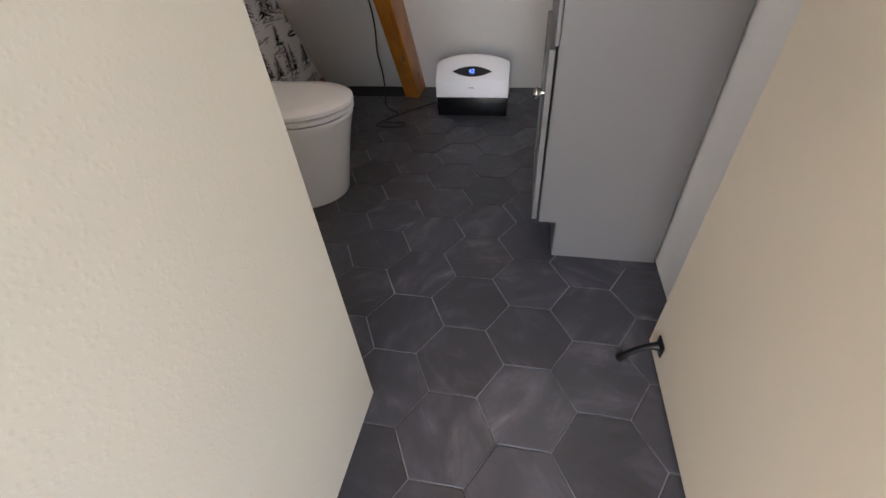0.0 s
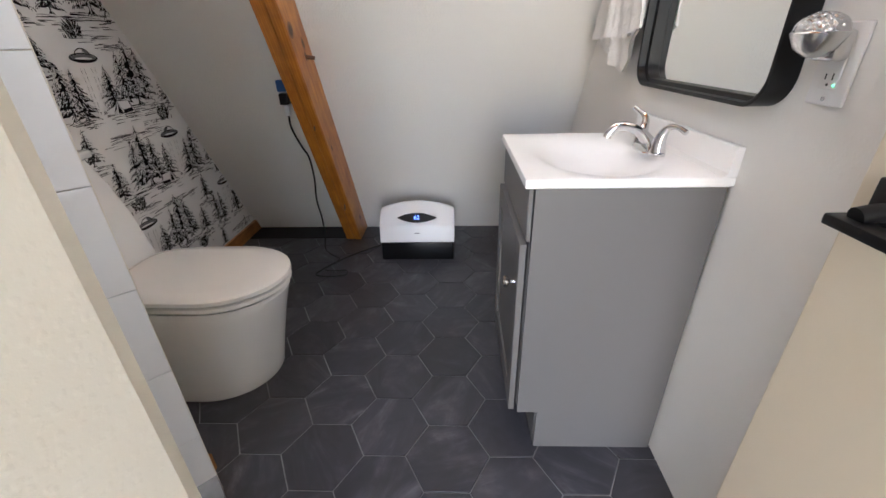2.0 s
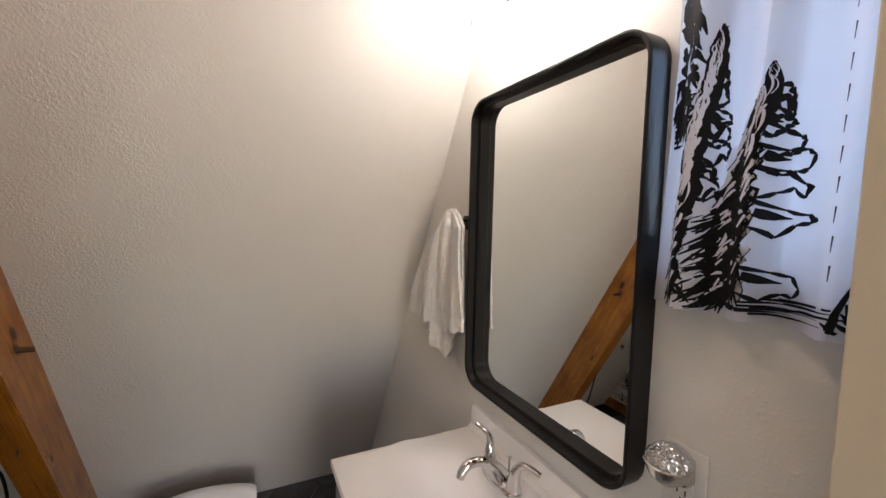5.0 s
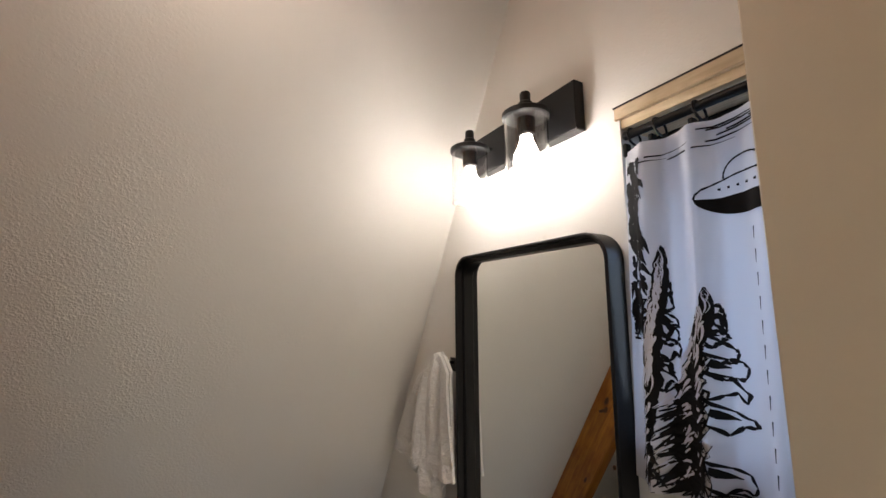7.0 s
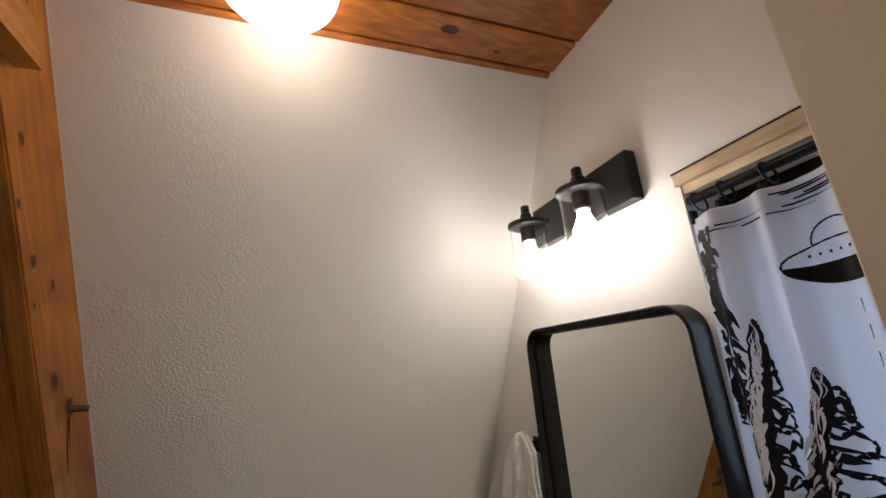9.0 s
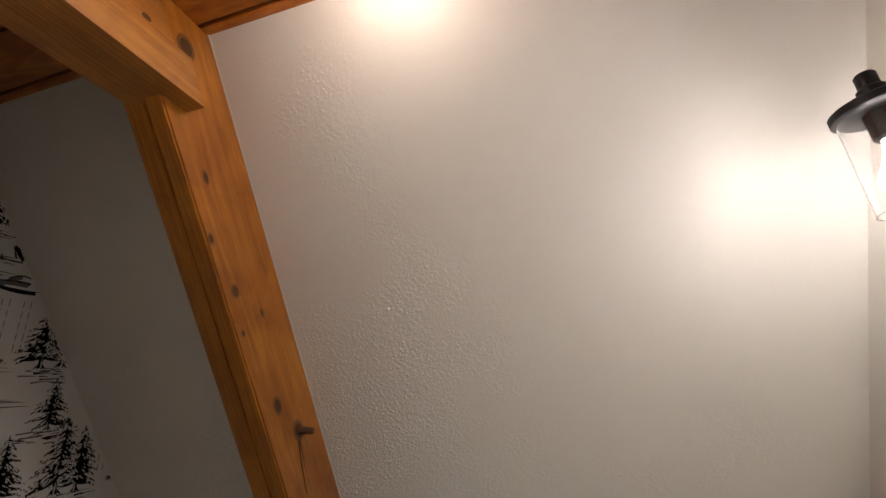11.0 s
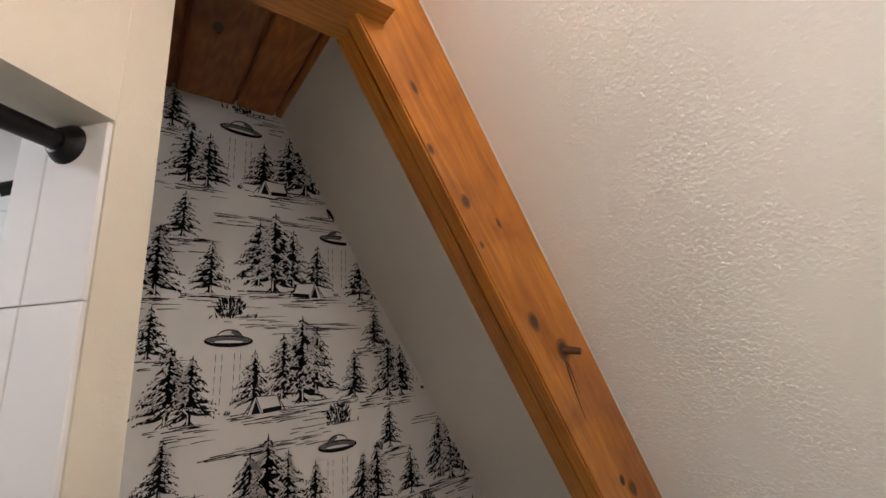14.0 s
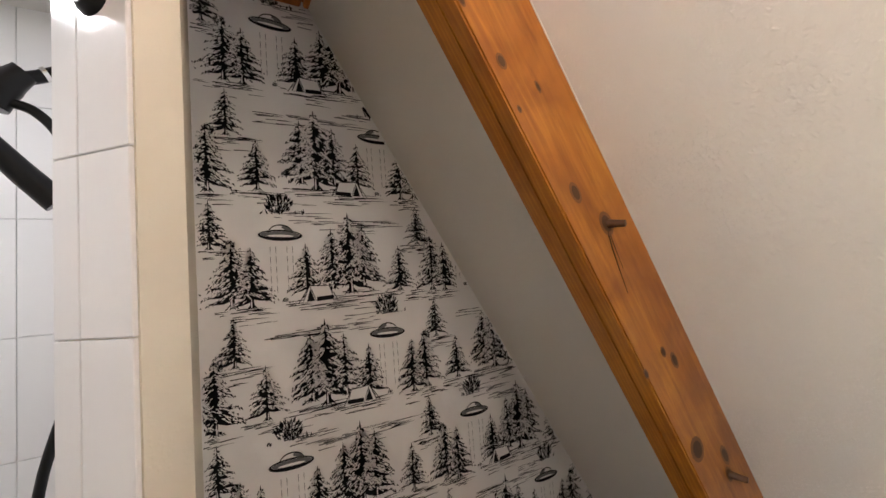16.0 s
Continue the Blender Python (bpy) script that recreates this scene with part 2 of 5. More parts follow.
def curtain_cloth():
    m = bpy.data.materials.new("thin_white_printed_curtain")
    m.use_nodes = True
    t = m.node_tree
    t.nodes.clear()
    out = t.nodes.new("ShaderNodeOutputMaterial")
    dif, tra, ms = t.nodes.new("ShaderNodeBsdfDiffuse"), t.nodes.new("ShaderNodeBsdfTranslucent"), t.nodes.new("ShaderNodeMixShader")
    dif.inputs["Color"].default_value = (0.70, 0.685, 0.69, 1)
    tra.inputs["Color"].default_value = (0.66, 0.67, 0.74, 1)
    ms.inputs[0].default_value = 0.36
    weave = t.nodes.new("ShaderNodeTexNoise")
    weave.inputs["Scale"].default_value = 700
    bump = t.nodes.new("ShaderNodeBump")
    bump.inputs["Strength"].default_value, bump.inputs["Distance"].default_value = 0.2, 0.001
    t.links.new(weave.outputs["Fac"], bump.inputs["Height"])
    t.links.new(bump.outputs["Normal"], dif.inputs["Normal"])
    t.links.new(dif.outputs[0], ms.inputs[1])
    t.links.new(tra.outputs[0], ms.inputs[2])
    t.links.new(ms.outputs[0], out.inputs["Surface"])
    return m


def glowing(name, colour, power):
    return material(name, (0.9, 0.9, 0.9), 0.3, Emission_Color=(*colour, 1), Emission_Strength=power)


M_TOWEL, M_CURTAIN = towel_cloth(), curtain_cloth()
M_BULB = glowing("lit_bulb_glass", BULB_COLOUR, BULB_POWER)
M_DOME = glowing("lit_frosted_glass", DOME_COLOUR, DOME_POWER)
v_ = coords(M_DOME)
vor_ = node(M_DOME, "ShaderNodeTexVoronoi", Scale=110.0)
link(M_DOME, v_, vor_.inputs["Vector"])
add_bump(M_DOME, vor_.outputs["Distance"], 0.6, 0.003)
M_SHOWERLIGHT = glowing("lit_shower_lens", (0.95, 0.97, 1.0), 21.0)
M_LED = glowing("green_led", (0.05, 1.0, 0.35), 0.5)
M_DIGIT = glowing("blue_led_digits", (0.03, 0.16, 1.0), 0.55)


# ---- building blocks ----
def bm_box(x0, x1, y0, y1, z0, z1, bevel=0.0, seg=2, bm=None):
    b = bmesh.new()
    bmesh.ops.create_cube(b, size=1)
    bmesh.ops.transform(b, matrix=Matrix.Translation(((x0 + x1) / 2, (y0 + y1) / 2, (z0 + z1) / 2)) @ Matrix.Diagonal((x1 - x0, y1 - y0, z1 - z0, 1)), verts=b.verts)
    if bevel:
        bmesh.ops.bevel(b, geom=list(b.edges), offset=bevel, segments=seg, affect="EDGES", profile=0.5)
    return join(bm, b) if bm else b


def join(into, other):
    me = bpy.data.meshes.new("tmp")
    other.to_mesh(me)
    other.free()
    into.from_mesh(me)
    bpy.data.meshes.remove(me)
    return into


def bm_prism(points, z0, z1):
    b = bmesh.new()
    low = [b.verts.new((x, y, z0)) for x, y in points]
    top = [b.verts.new((x, y, z1)) for x, y in points]
    n = len(points)
    b.faces.new(low[::-1])
    b.faces.new(top)
    for i in range(n):
        b.faces.new((low[i], low[(i + 1) % n], top[(i + 1) % n], top[i]))
    bmesh.ops.recalc_face_normals(b, faces=b.faces)
    return b


def bm_prism_x(points, x0, x1):
    """A prism along x over (y, z) points."""
    b = bm_prism(points, x0, x1)
    for v in b.verts:
        v.co = (v.co.z, v.co.x, v.co.y)
    bmesh.ops.recalc_face_normals(b, faces=b.faces)
    return b


def bm_lathe(profile, seg=32, m=None, sx=1.0, sy=1.0):
    """Turned body over (radius, z) pairs."""
    b = bmesh.new()
    rings = []
    for r, z in profile:
        if r < 1e-6:
            rings.append([b.verts.new((0, 0, z))])
        else:
            rings.append([b.verts.new((r * sx * math.cos(2 * math.pi * k / seg), r * sy * math.sin(2 * math.pi * k / seg), z)) for k in range(seg)])
    for a, c in zip(rings, rings[1:]):
        for k in range(seg):
            p, q, r, s = a[k % len(a)], a[(k + 1) % len(a)], c[(k + 1) % len(c)], c[k % len(c)]
            quad = []
            for w in (p, q, r, s):
                if w not in quad:
                    quad.append(w)
            if len(quad) > 2:
                b.faces.new(quad)
    bmesh.ops.recalc_face_normals(b, faces=b.faces)
    if m is not None:
        bmesh.ops.transform(b, matrix=m, verts=b.verts)
    return b


def smooth_points(points, steps=6):
    """A soft line through the given points."""
    p = [Vector(q) for q in points]
    p = [p[0] * 2 - p[1], *p, p[-1] * 2 - p[-2]]
    out = []
    for i in range(1, len(p) - 2):
        for k in range(steps):
            t = k / steps
            a, b, c, d = p[i - 1], p[i], p[i + 1], p[i + 2]
            out.append(0.5 * ((2 * b) + (c - a) * t + (2 * a - 5 * b + 4 * c - d) * t * t + (3 * b - a - 3 * c + d) * t**3))
    out.append(p[-2])
    return out


def bm_tube(points, radius, seg=10, steps=6, flat=1.0):
    """A round bar along a soft line; radius may be one number or one per given point."""
    line = smooth_points(points, steps) if steps > 1 else [Vector(q) for q in points]
    if isinstance(radius, (int, float)):
        radii = [radius] * len(line)
    else:
        radii = [radius[min(i // steps, len(radius) - 1)] * (1 - (i % steps) / steps) + radius[min(i // steps + 1, len(radius) - 1)] * ((i % steps) / steps) for i in range(len(line))]
    b = bmesh.new()
    rings = []
    side = None
    for i, c in enumerate(line):
        way = (line[min(i + 1, len(line) - 1)] - line[max(i - 1, 0)]).normalized()
        if side is None:
            side = way.orthogonal().normalized()
        side = (side - way * side.dot(way)).normalized()
        up = way.cross(side)
        rings.append([b.verts.new(c + radii[i] * (math.cos(2 * math.pi * k / seg) * side + flat * math.sin(2 * math.pi * k / seg) * up)) for k in range(seg)])
    for a, c in zip(rings, rings[1:]):
        for k in range(seg):
            b.faces.new((a[k], a[(k + 1) % seg], c[(k + 1) % seg], c[k]))
    b.faces.new(rings[0][::-1])
    b.faces.new(rings[-1])
    bmesh.ops.recalc_face_normals(b, faces=b.faces)
    return b


def bm_loft(rings, caps=True):
    b = bmesh.new()
    rows = [[b.verts.new(p) for p in ring] for ring in rings]
    for a, c in zip(rows, rows[1:]):
        for k in range(len(a)):
            b.faces.new((a[k], a[(k + 1) % len(a)], c[(k + 1) % len(a)], c[k]))
    if caps:
        b.faces.new(rows[0][::-1])
        b.faces.new(rows[-1])
    bmesh.ops.recalc_face_normals(b, faces=b.faces)
    return b


def part(name, bm, mat, parent=None, label="", smooth=False):
    me = bpy.data.meshes.new(name)
    bm.to_mesh(me)
    bm.free()
    me.materials.append(mat)
    if smooth:
        for p in me.polygons:
            p.use_smooth = True
        me.set_sharp_from_angle(angle=radians(38))
    ob = new(name, me)
    if parent is not None:
        ob.parent = parent
        ob.matrix_parent_inverse = parent.matrix_basis.inverted()
    if label:
        ob["label"] = label
    return ob


def thing(name, base, label, category, group=""):
    ob = new(name)
    ob.empty_display_size = 0.05
    ob.matrix_basis = Matrix.Translation(base)
    return tagged(ob, label, category, group)


def structure(name, bm, mat, label="", smooth=False):
    return tagged(part(name, bm, mat, None, "", smooth), label, "", "", "structure")


# ---- structure ----
ZC = 2.50  # ceiling


def slope_y(z):
    return 2.605 - 0.577 * z


WX = -1.945  # papered gable wall
# right gable wall with the window opening
WIN_Y0, WIN_Y1, WIN_Z0, WIN_Z1 = 0.06, 0.835, 1.40, 1.990
b = bm_box(0, 0.14, WIN_Y1, 2.75, -0.02, 2.56)
bm_box(0, 0.14, -1.35, WIN_Y0, -0.02, 2.56, bm=b)
bm_box(0, 0.14, WIN_Y0, WIN_Y1, -0.02, WIN_Z0, bm=b)
bm_box(0, 0.14, WIN_Y0, WIN_Y1, WIN_Z1 + 0.032, 2.56, bm=b)
structure("wall_east", b, M_WALL, "off-white textured plaster wall with a window opening")
structure("wall_west", bm_box(WX - 0.12, WX, -0.6, 2.75, -0.02, 2.56), M_PAPER, "white wallpaper printed with black pine trees and flying saucers")
b = bm_prism_x([(2.605 + 0.012, -0.02), (2.78, -0.02), (slope_y(2.56) + 0.175, 2.56), (slope_y(2.56), 2.56)], -2.07, 0.14)
structure("wall_slope", b, M_SLOPE, "off-white textured plaster wall leaning in with the roof")
# unseen end wall; its doorway is added to hold the fill lamp
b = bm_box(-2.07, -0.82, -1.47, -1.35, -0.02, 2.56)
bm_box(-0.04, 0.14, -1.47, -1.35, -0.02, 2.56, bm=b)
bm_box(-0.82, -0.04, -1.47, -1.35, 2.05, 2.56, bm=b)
structure("wall_south", b, M_WALL, "plain off-white wall with an added opening for the fill lamp")
# passage wall, shower partition and the header over the angled shower opening
structure("wall_passage", bm_prism([(-0.82, -1.35), (-0.82, 0.3100), (-0.8660, 0.3640), (-0.950, 0.292), (-0.94, 0.262), (-0.94, -1.35)], -0.02, 2.56), M_CREAM, "cream textured plaster wall beside the shower")
structure("wall_partition", bm_prism([(WX, 0.70), (-1.318, 0.70), (-1.238, 0.778), (-1.284, 0.824), (WX, 0.824)], -0.02, 2.56), M_CREAM, "cream painted partition wall between shower and toilet")
structure("wall_header", bm_prism([(-0.8670, 0.3650), (-1.2385, 0.7775), (-1.3175, 0.6995), (-0.950, 0.2935)], 1.989, 2.56), M_CREAM, "cream painted wall over the shower opening")
structure("wall_shower", bm_box(WX, -0.94, -0.50, -0.40, -0.02, 2.56), M_WHITETILE, "plain white tiled wall closing the shower")
structure("shower_soffit", bm_box(WX, -0.94, -0.40, 0.70, 2.30, 2.34), M_SMOOTH, "white shower ceiling")
structure("shower_curb", bm_prism([(-0.8670, 0.3645), (-1.238, 0.777), (-1.318, 0.70), (-0.951, 0.293)], -0.02, 0.07), M_GROUT, "dark grey tiled shower curb")

sl = thing("shower_light", (-1.45, 0.15, 2.30), "round white recessed shower ceiling light, lit", "ceiling light")
part("trim_ring", bm_lathe([(0.062, 2.300), (0.085, 2.300), (0.085, 2.294), (0.062, 2.296)], 36, Matrix.Translation((-1.45, 0.15, 0))), M_WHITEPLASTIC, sl, "", True)
part("lens", bm_lathe([(0, 2.297), (0.061, 2.297), (0.061, 2.2995)], 36, Matrix.Translation((-1.45, 0.15, 0))), M_SHOWERLIGHT, sl, "glowing white lens", True)

# board ceiling, one mesh
b = bm_box(-2.07, 0.14, -1.47, 1.40, ZC + 0.02, ZC + 0.08)
edges = [1.30, 1.142, 1.020]
while edges[-1] > -1.4:
    edges.append(edges[-1] - 0.168)
for y1, y0 in zip(edges, edges[1:]):
    bm_box(-2.0, 0.08, y0 + 0.004, y1 - 0.004, ZC, ZC + 0.022, 0.005, 1, bm=b)
structure("ceiling", b, M_BOARD, "dark stained knotty pine board ceiling")
# ceiling knots
random.seed(5)
b = bmesh.new()
for kx, ky, r in ((-0.35, 1.06, 0.014), (-0.62, 0.93, 0.010), (-0.15, 0.90, 0.012), (-1.62, 0.92, 0.012), (-1.45, 1.08, 0.010), (-0.88, 1.09, 0.008), (-0.2, 1.10, 0.006)):
    bmesh.ops.create_circle(b, cap_ends=True, segments=14, radius=r, matrix=Matrix.Translation((kx, ky, ZC - 0.0008)) @ Matrix.Diagonal((1.7, 1, 1, 1)) @ pose(0, 0, 0, 180))
structure("ceiling_knots", b, M_KNOT, "dark knots in the ceiling boards")

# window: raw header strip, frame, pane
w = tagged(new("window_1"), "small window in a raw wood opening behind a curtain", "window", "", "structure")
part("header_board", bm_box(-0.004, 0.05, WIN_Y0 - 0.02, WIN_Y1 + 0.010, WIN_Z1 + 0.006, WIN_Z1 + 0.032, 0.002, 1), M_RAW, w, "rough raw wood header strip")
part("gap", bm_box(-0.0035, 0.01, WIN_Y0 - 0.02, WIN_Y1 + 0.012, WIN_Z1 + 0.0322, WIN_Z1 + 0.0350), M_SLOT, w, "dark gap over the header")
part("header_lining", bm_box(0.004, 0.13, WIN_Y0, WIN_Y1, WIN_Z1 - 0.012, WIN_Z1 + 0.006), M_RAW, w)
b = bm_box(0.095, 0.135, WIN_Y0 + 0.002, WIN_Y1 - 0.002, WIN_Z1 - 0.13, WIN_Z1 - 0.014)
bm_box(0.095, 0.135, WIN_Y0 + 0.002, WIN_Y1 - 0.002, WIN_Z0 + 0.002, WIN_Z0 + 0.05, bm=b)
bm_box(0.095, 0.135, WIN_Y1 - 0.05, WIN_Y1 - 0.003, WIN_Z0 + 0.05, WIN_Z1 - 0.13, bm=b)
bm_box(0.095, 0.135, WIN_Y0 + 0.003, WIN_Y0 + 0.05, WIN_Z0 + 0.05, WIN_Z1 - 0.13, bm=b)
part("window_frame", b, M_BLACKPLASTIC, w, "dark window frame")
pane = part("pane", bm_box(0.112, 0.116, WIN_Y0 + 0.05, WIN_Y1 - 0.05, WIN_Z0 + 0.05, WIN_Z1 - 0.13), M_GLASS, w)
pane.visible_shadow = False

# passage door, standing open along the right wall
DOOR_X = -0.086
d = tagged(new("door_1"), "cream painted flush door standing open with a black lever handle", "door", "", "structure")
part("door_leaf", bm_box(DOOR_X, DOOR_X + 0.036, -0.19, 0.582, 0.012, 2.155, 0.0025, 2), M_DOOR, d)
hd = part("door_handle", bm_box(DOOR_X - 0.010, DOOR_X, 0.488, 0.554, 0.886, 0.954, 0.003, 2), M_BLACK, d, "matte black lever handle", True)
part("neck", bm_tube([(DOOR_X - 0.008, 0.521, 0.922), (DOOR_X - 0.030, 0.521, 0.922), (DOOR_X - 0.050, 0.521, 0.918)], 0.011, 12, 4), M_BLACK, hd, "", True)
part("lever", bm_box(DOOR_X - 0.062, DOOR_X - 0.034, 0.396, 0.547, 0.900, 0.914, 0.003, 2), M_BLACK, hd, "", True)
ds = part("door_stop", bm_box(DOOR_X - 0.006, DOOR_X, 0.487, 0.533, 0.058, 0.100, 0.004, 2), M_BLACK, d, "black kick-down door stop", True)
part("stop_arm", bm_tube([(DOOR_X - 0.006, 0.510, 0.080), (DOOR_X - 0.028, 0.511, 0.072), (DOOR_X - 0.060, 0.513, 0.044), (DOOR_X - 0.078, 0.515, 0.016)], [0.012, 0.009, 0.008, 0.010], 10, 5), M_BLACK, ds, "", True)
part("rubber_tip", bm_tube([(DOOR_X - 0.077, 0.515, 0.018), (DOOR_X - 0.086, 0.516, 0.001)], 0.012, 12, 1), M_BLACKPLASTIC, ds, "", True)
part("latch_plate", bm_box(DOOR_X + 0.008, DOOR_X + 0.030, 0.582, 0.5835, 0.87, 0.985), M_NICKEL, d)

# added flat strip that turns the floor dark at the foot of the leaning wall
structure("floor_dark_strip", bm_box(WX + 0.018, -1.290, 2.425, 2.598, 0.0, 0.005, 0.001, 1), M_DARKSTRIP, "flat dark strip along the foot of the leaning wall")
# wooden baseboards
tr = structure("baseboard_west", bm_prism_x([(0.824, 0.0), (2.60, 0.0), (2.556, 0.078), (0.824, 0.078)], WX + 0.0005, WX + 0.016), M_TRIM, "low pine baseboard under the wallpaper")
structure("baseboard_partition", bm_box(WX + 0.02, -1.288, 0.8245, 0.842, 0.0, 0.062, 0.002, 1), M_TRIM, "low pine baseboard on the partition")


# ---- wallpaper print ----
def flat_poly(bm, pts, place):
    """A flat printed shape; place() puts (u, v) on its surface."""
    try:
        f = bm.faces.new([bm.verts.new(place(u, v)) for u, v in pts])
        return f
    except ValueError:
        return None


def stroke(bm, place, a, c, wa, wc=None, bend=0.0, n=2):
    """A brush stroke from a to c that tapers from width wa to wc."""
    wc = wa * 0.25 if wc is None else wc
    a, c = Vector(a), Vector(c)
    d = c - a
    if d.length < 1e-6:
        return
    s = Vector((-d.y, d.x)).normalized()
    left, right = [], []
    for i in range(n + 1):
        t = i / n
        p = a + d * t + s * bend * math.sin(math.pi * t)
        wd = (wa + (wc - wa) * t) * (0.55 + 0.9 * math.sin(math.pi * min(t + 0.15, 1.0)))
        left.append(p + s * wd / 2)
        right.append(p - s * wd / 2)
    for i in range(n):
        flat_poly(bm, [right[i], right[i + 1], left[i + 1], left[i]], place)


def ink_tree(bm, place, x, z, h, rng, dense=1.0):
    """A pine drawn with a brush: trunk and roots, ragged hanging boughs, and snow-pale needles left open on them."""
    pale, bm = bm["pale"], bm["black"]
    over = bm_over(place)
    stroke(bm, place, (x, z), (x, z + h * 0.34), h * 0.060, h * 0.03, 0, 2)
    for sx in (-1.2, -0.5, 0.5, 1.2):
        stroke(bm, place, (x, z + h * 0.07), (x + sx * h * 0.075, z - h * 0.02), h * 0.030)
    stroke(bm, place, (x, z + h * 0.80), (x, z + h * 1.03), h * 0.050, h * 0.006, 0, 2)
    boughs = 12 if h > 0.14 else 10
    for i in range(boughs):
        f = i / (boughs - 1)
        for sx in (-1, 1):
            shade = sx * dense > 0
            zz = z + h * (0.21 + 0.70 * f + rng.uniform(-0.030, 0.030))
            reach = (h * 0.305 * (1 - f) ** 0.60 + h * 0.018) * rng.uniform(0.74, 1.18)
            drop = h * (0.040 + 0.085 * (1 - f)) * rng.uniform(0.7, 1.3)
            bend = -sx * reach * rng.uniform(0.05, 0.14)
            stroke(bm, place, (x - sx * h * 0.012, zz + h * 0.02), (x + sx * reach, zz - drop), h * 0.098, h * 0.034, bend, 4)
            # needles hanging from the underside and the tip
            for k in range(7):
                g = 0.18 + 0.85 * (k + rng.random()) / 6
                px, pz = x + sx * reach * g, zz - drop * g - h * 0.010
                stroke(bm, place, (px, pz), (px + sx * h * rng.uniform(0.004, 0.040), pz - h * rng.uniform(0.022, 0.050)), h * 0.022, h * 0.003)
            # pale needle tufts: many on the lit side, few in the shade
            for k in range(7 if shade else 14):
                g = rng.uniform(0.04, 0.92)
                px, pz = x + sx * reach * g, zz - drop * g + h * rng.uniform(-0.020, 0.044)
                stroke(pale, over, (px, pz), (px + sx * h * rng.uniform(0.022, 0.050), pz - h * rng.uniform(0.022, 0.048)), h * rng.uniform(0.011, 0.020), h * 0.004, sx * h * 0.004, 2)
    stroke(pale, over, (x - dense * h * 0.012, z + h * 0.01), (x - dense * h * 0.010, z + h * 0.15), h * 0.018, h * 0.010, 0, 2)


def bm_over(place):
    return lambda u, v: (place(u, v)[0] + 0.0005, u, v)


def ink_ground(bm, place, x, z, wide, rng, rows=5):
    for k in range(rows * 5):
        zz = z - 0.0026 * k * rng.uniform(0.2, 1.0)
        x0 = x + wide * rng.uniform(-0.6, 0.35)
        stroke(bm, place, (x0, zz), (x0 + wide * rng.uniform(0.12, 0.55), zz + rng.uniform(-0.002, 0.002)), rng.uniform(0.0014, 0.0036), 0.0006, 0.001)


def ink_bush(bm, place, x, z, h, rng):
    """A rounded thicket of twigs with a few low tufts beside it."""
    for k in range(120):
        a, r = rng.uniform(-math.pi, math.pi), rng.random() ** 0.5
        u0, v0 = x + 0.52 * h * r * math.cos(a), z + 0.46 * h + 0.42 * h * r * math.sin(a)
        stroke(bm, place, (u0, v0 - 0.06 * h), (u0 + (u0 - x) * 0.25, v0 + h * rng.uniform(0.05, 0.17)), h * 0.055, h * 0.02)
    for k in range(10):
        u0 = x + rng.uniform(-0.9, 1.1) * h
        stroke(bm, place, (u0, z), (u0 + rng.uniform(-0.12, 0.12) * h, z + h * rng.uniform(0.1, 0.28)), h * 0.06, h * 0.02)


def ink_saucer(bm, grey, place, x, z, wide, tilt, s):
    c, q = math.cos(tilt), math.sin(tilt)

    def at(u, v):
        return (x + s * (u * c - v * q), z + u * q + v * c)

    def ring(rx, rz, du, dv, a0, a1, n=20):
        return [at(du + rx * math.cos(a0 + (a1 - a0) * k / n), dv + rz * math.sin(a0 + (a1 - a0) * k / n)) for k in range(n + 1)]

    w_ = wide / 2

    def band(bm_, outer, inner):
        for k in range(len(outer) - 1):
            pts = [outer[k], outer[k + 1], inner[k + 1], inner[k]]
            flat_poly(bm_, pts if s > 0 else pts[::-1], place)

    two = 2 * math.pi
    band(bm, ring(w_, w_ * 0.27, 0, 0, 0, two), ring(w_ * 0.90, w_ * 0.16, 0, 0.002, 0, two))
    band(grey, ring(w_ * 0.89, w_ * 0.155, 0, 0.002, 0, two), ring(w_ * 0.60, w_ * 0.07, 0, -0.002, 0, two))
    band(bm, ring(w_ * 0.62, w_ * 0.085, 0, -0.004, math.pi, two), ring(w_ * 0.5, w_ * 0.02, 0, -0.004, math.pi, two))
    band(bm, ring(w_ * 0.55, w_ * 0.40, 0, 0.008, 0, math.pi), ring(w_ * 0.51, w_ * 0.34, 0, 0.008, 0, math.pi))
    band(grey, ring(w_ * 0.50, w_ * 0.33, 0, 0.009, 0, math.pi * 0.45), ring(w_ * 0.25, w_ * 0.2, 0, 0.009, 0, math.pi * 0.45))
    for k in (-0.5, -0.25, 0.25, 0.5):
        u = x + s * w_ * k
        for j in range(5):
            stroke(grey, place, (u, z - 0.034 - 0.029 * j), (u, z - 0.056 - 0.029 * j), 0.0014, 0.0012)


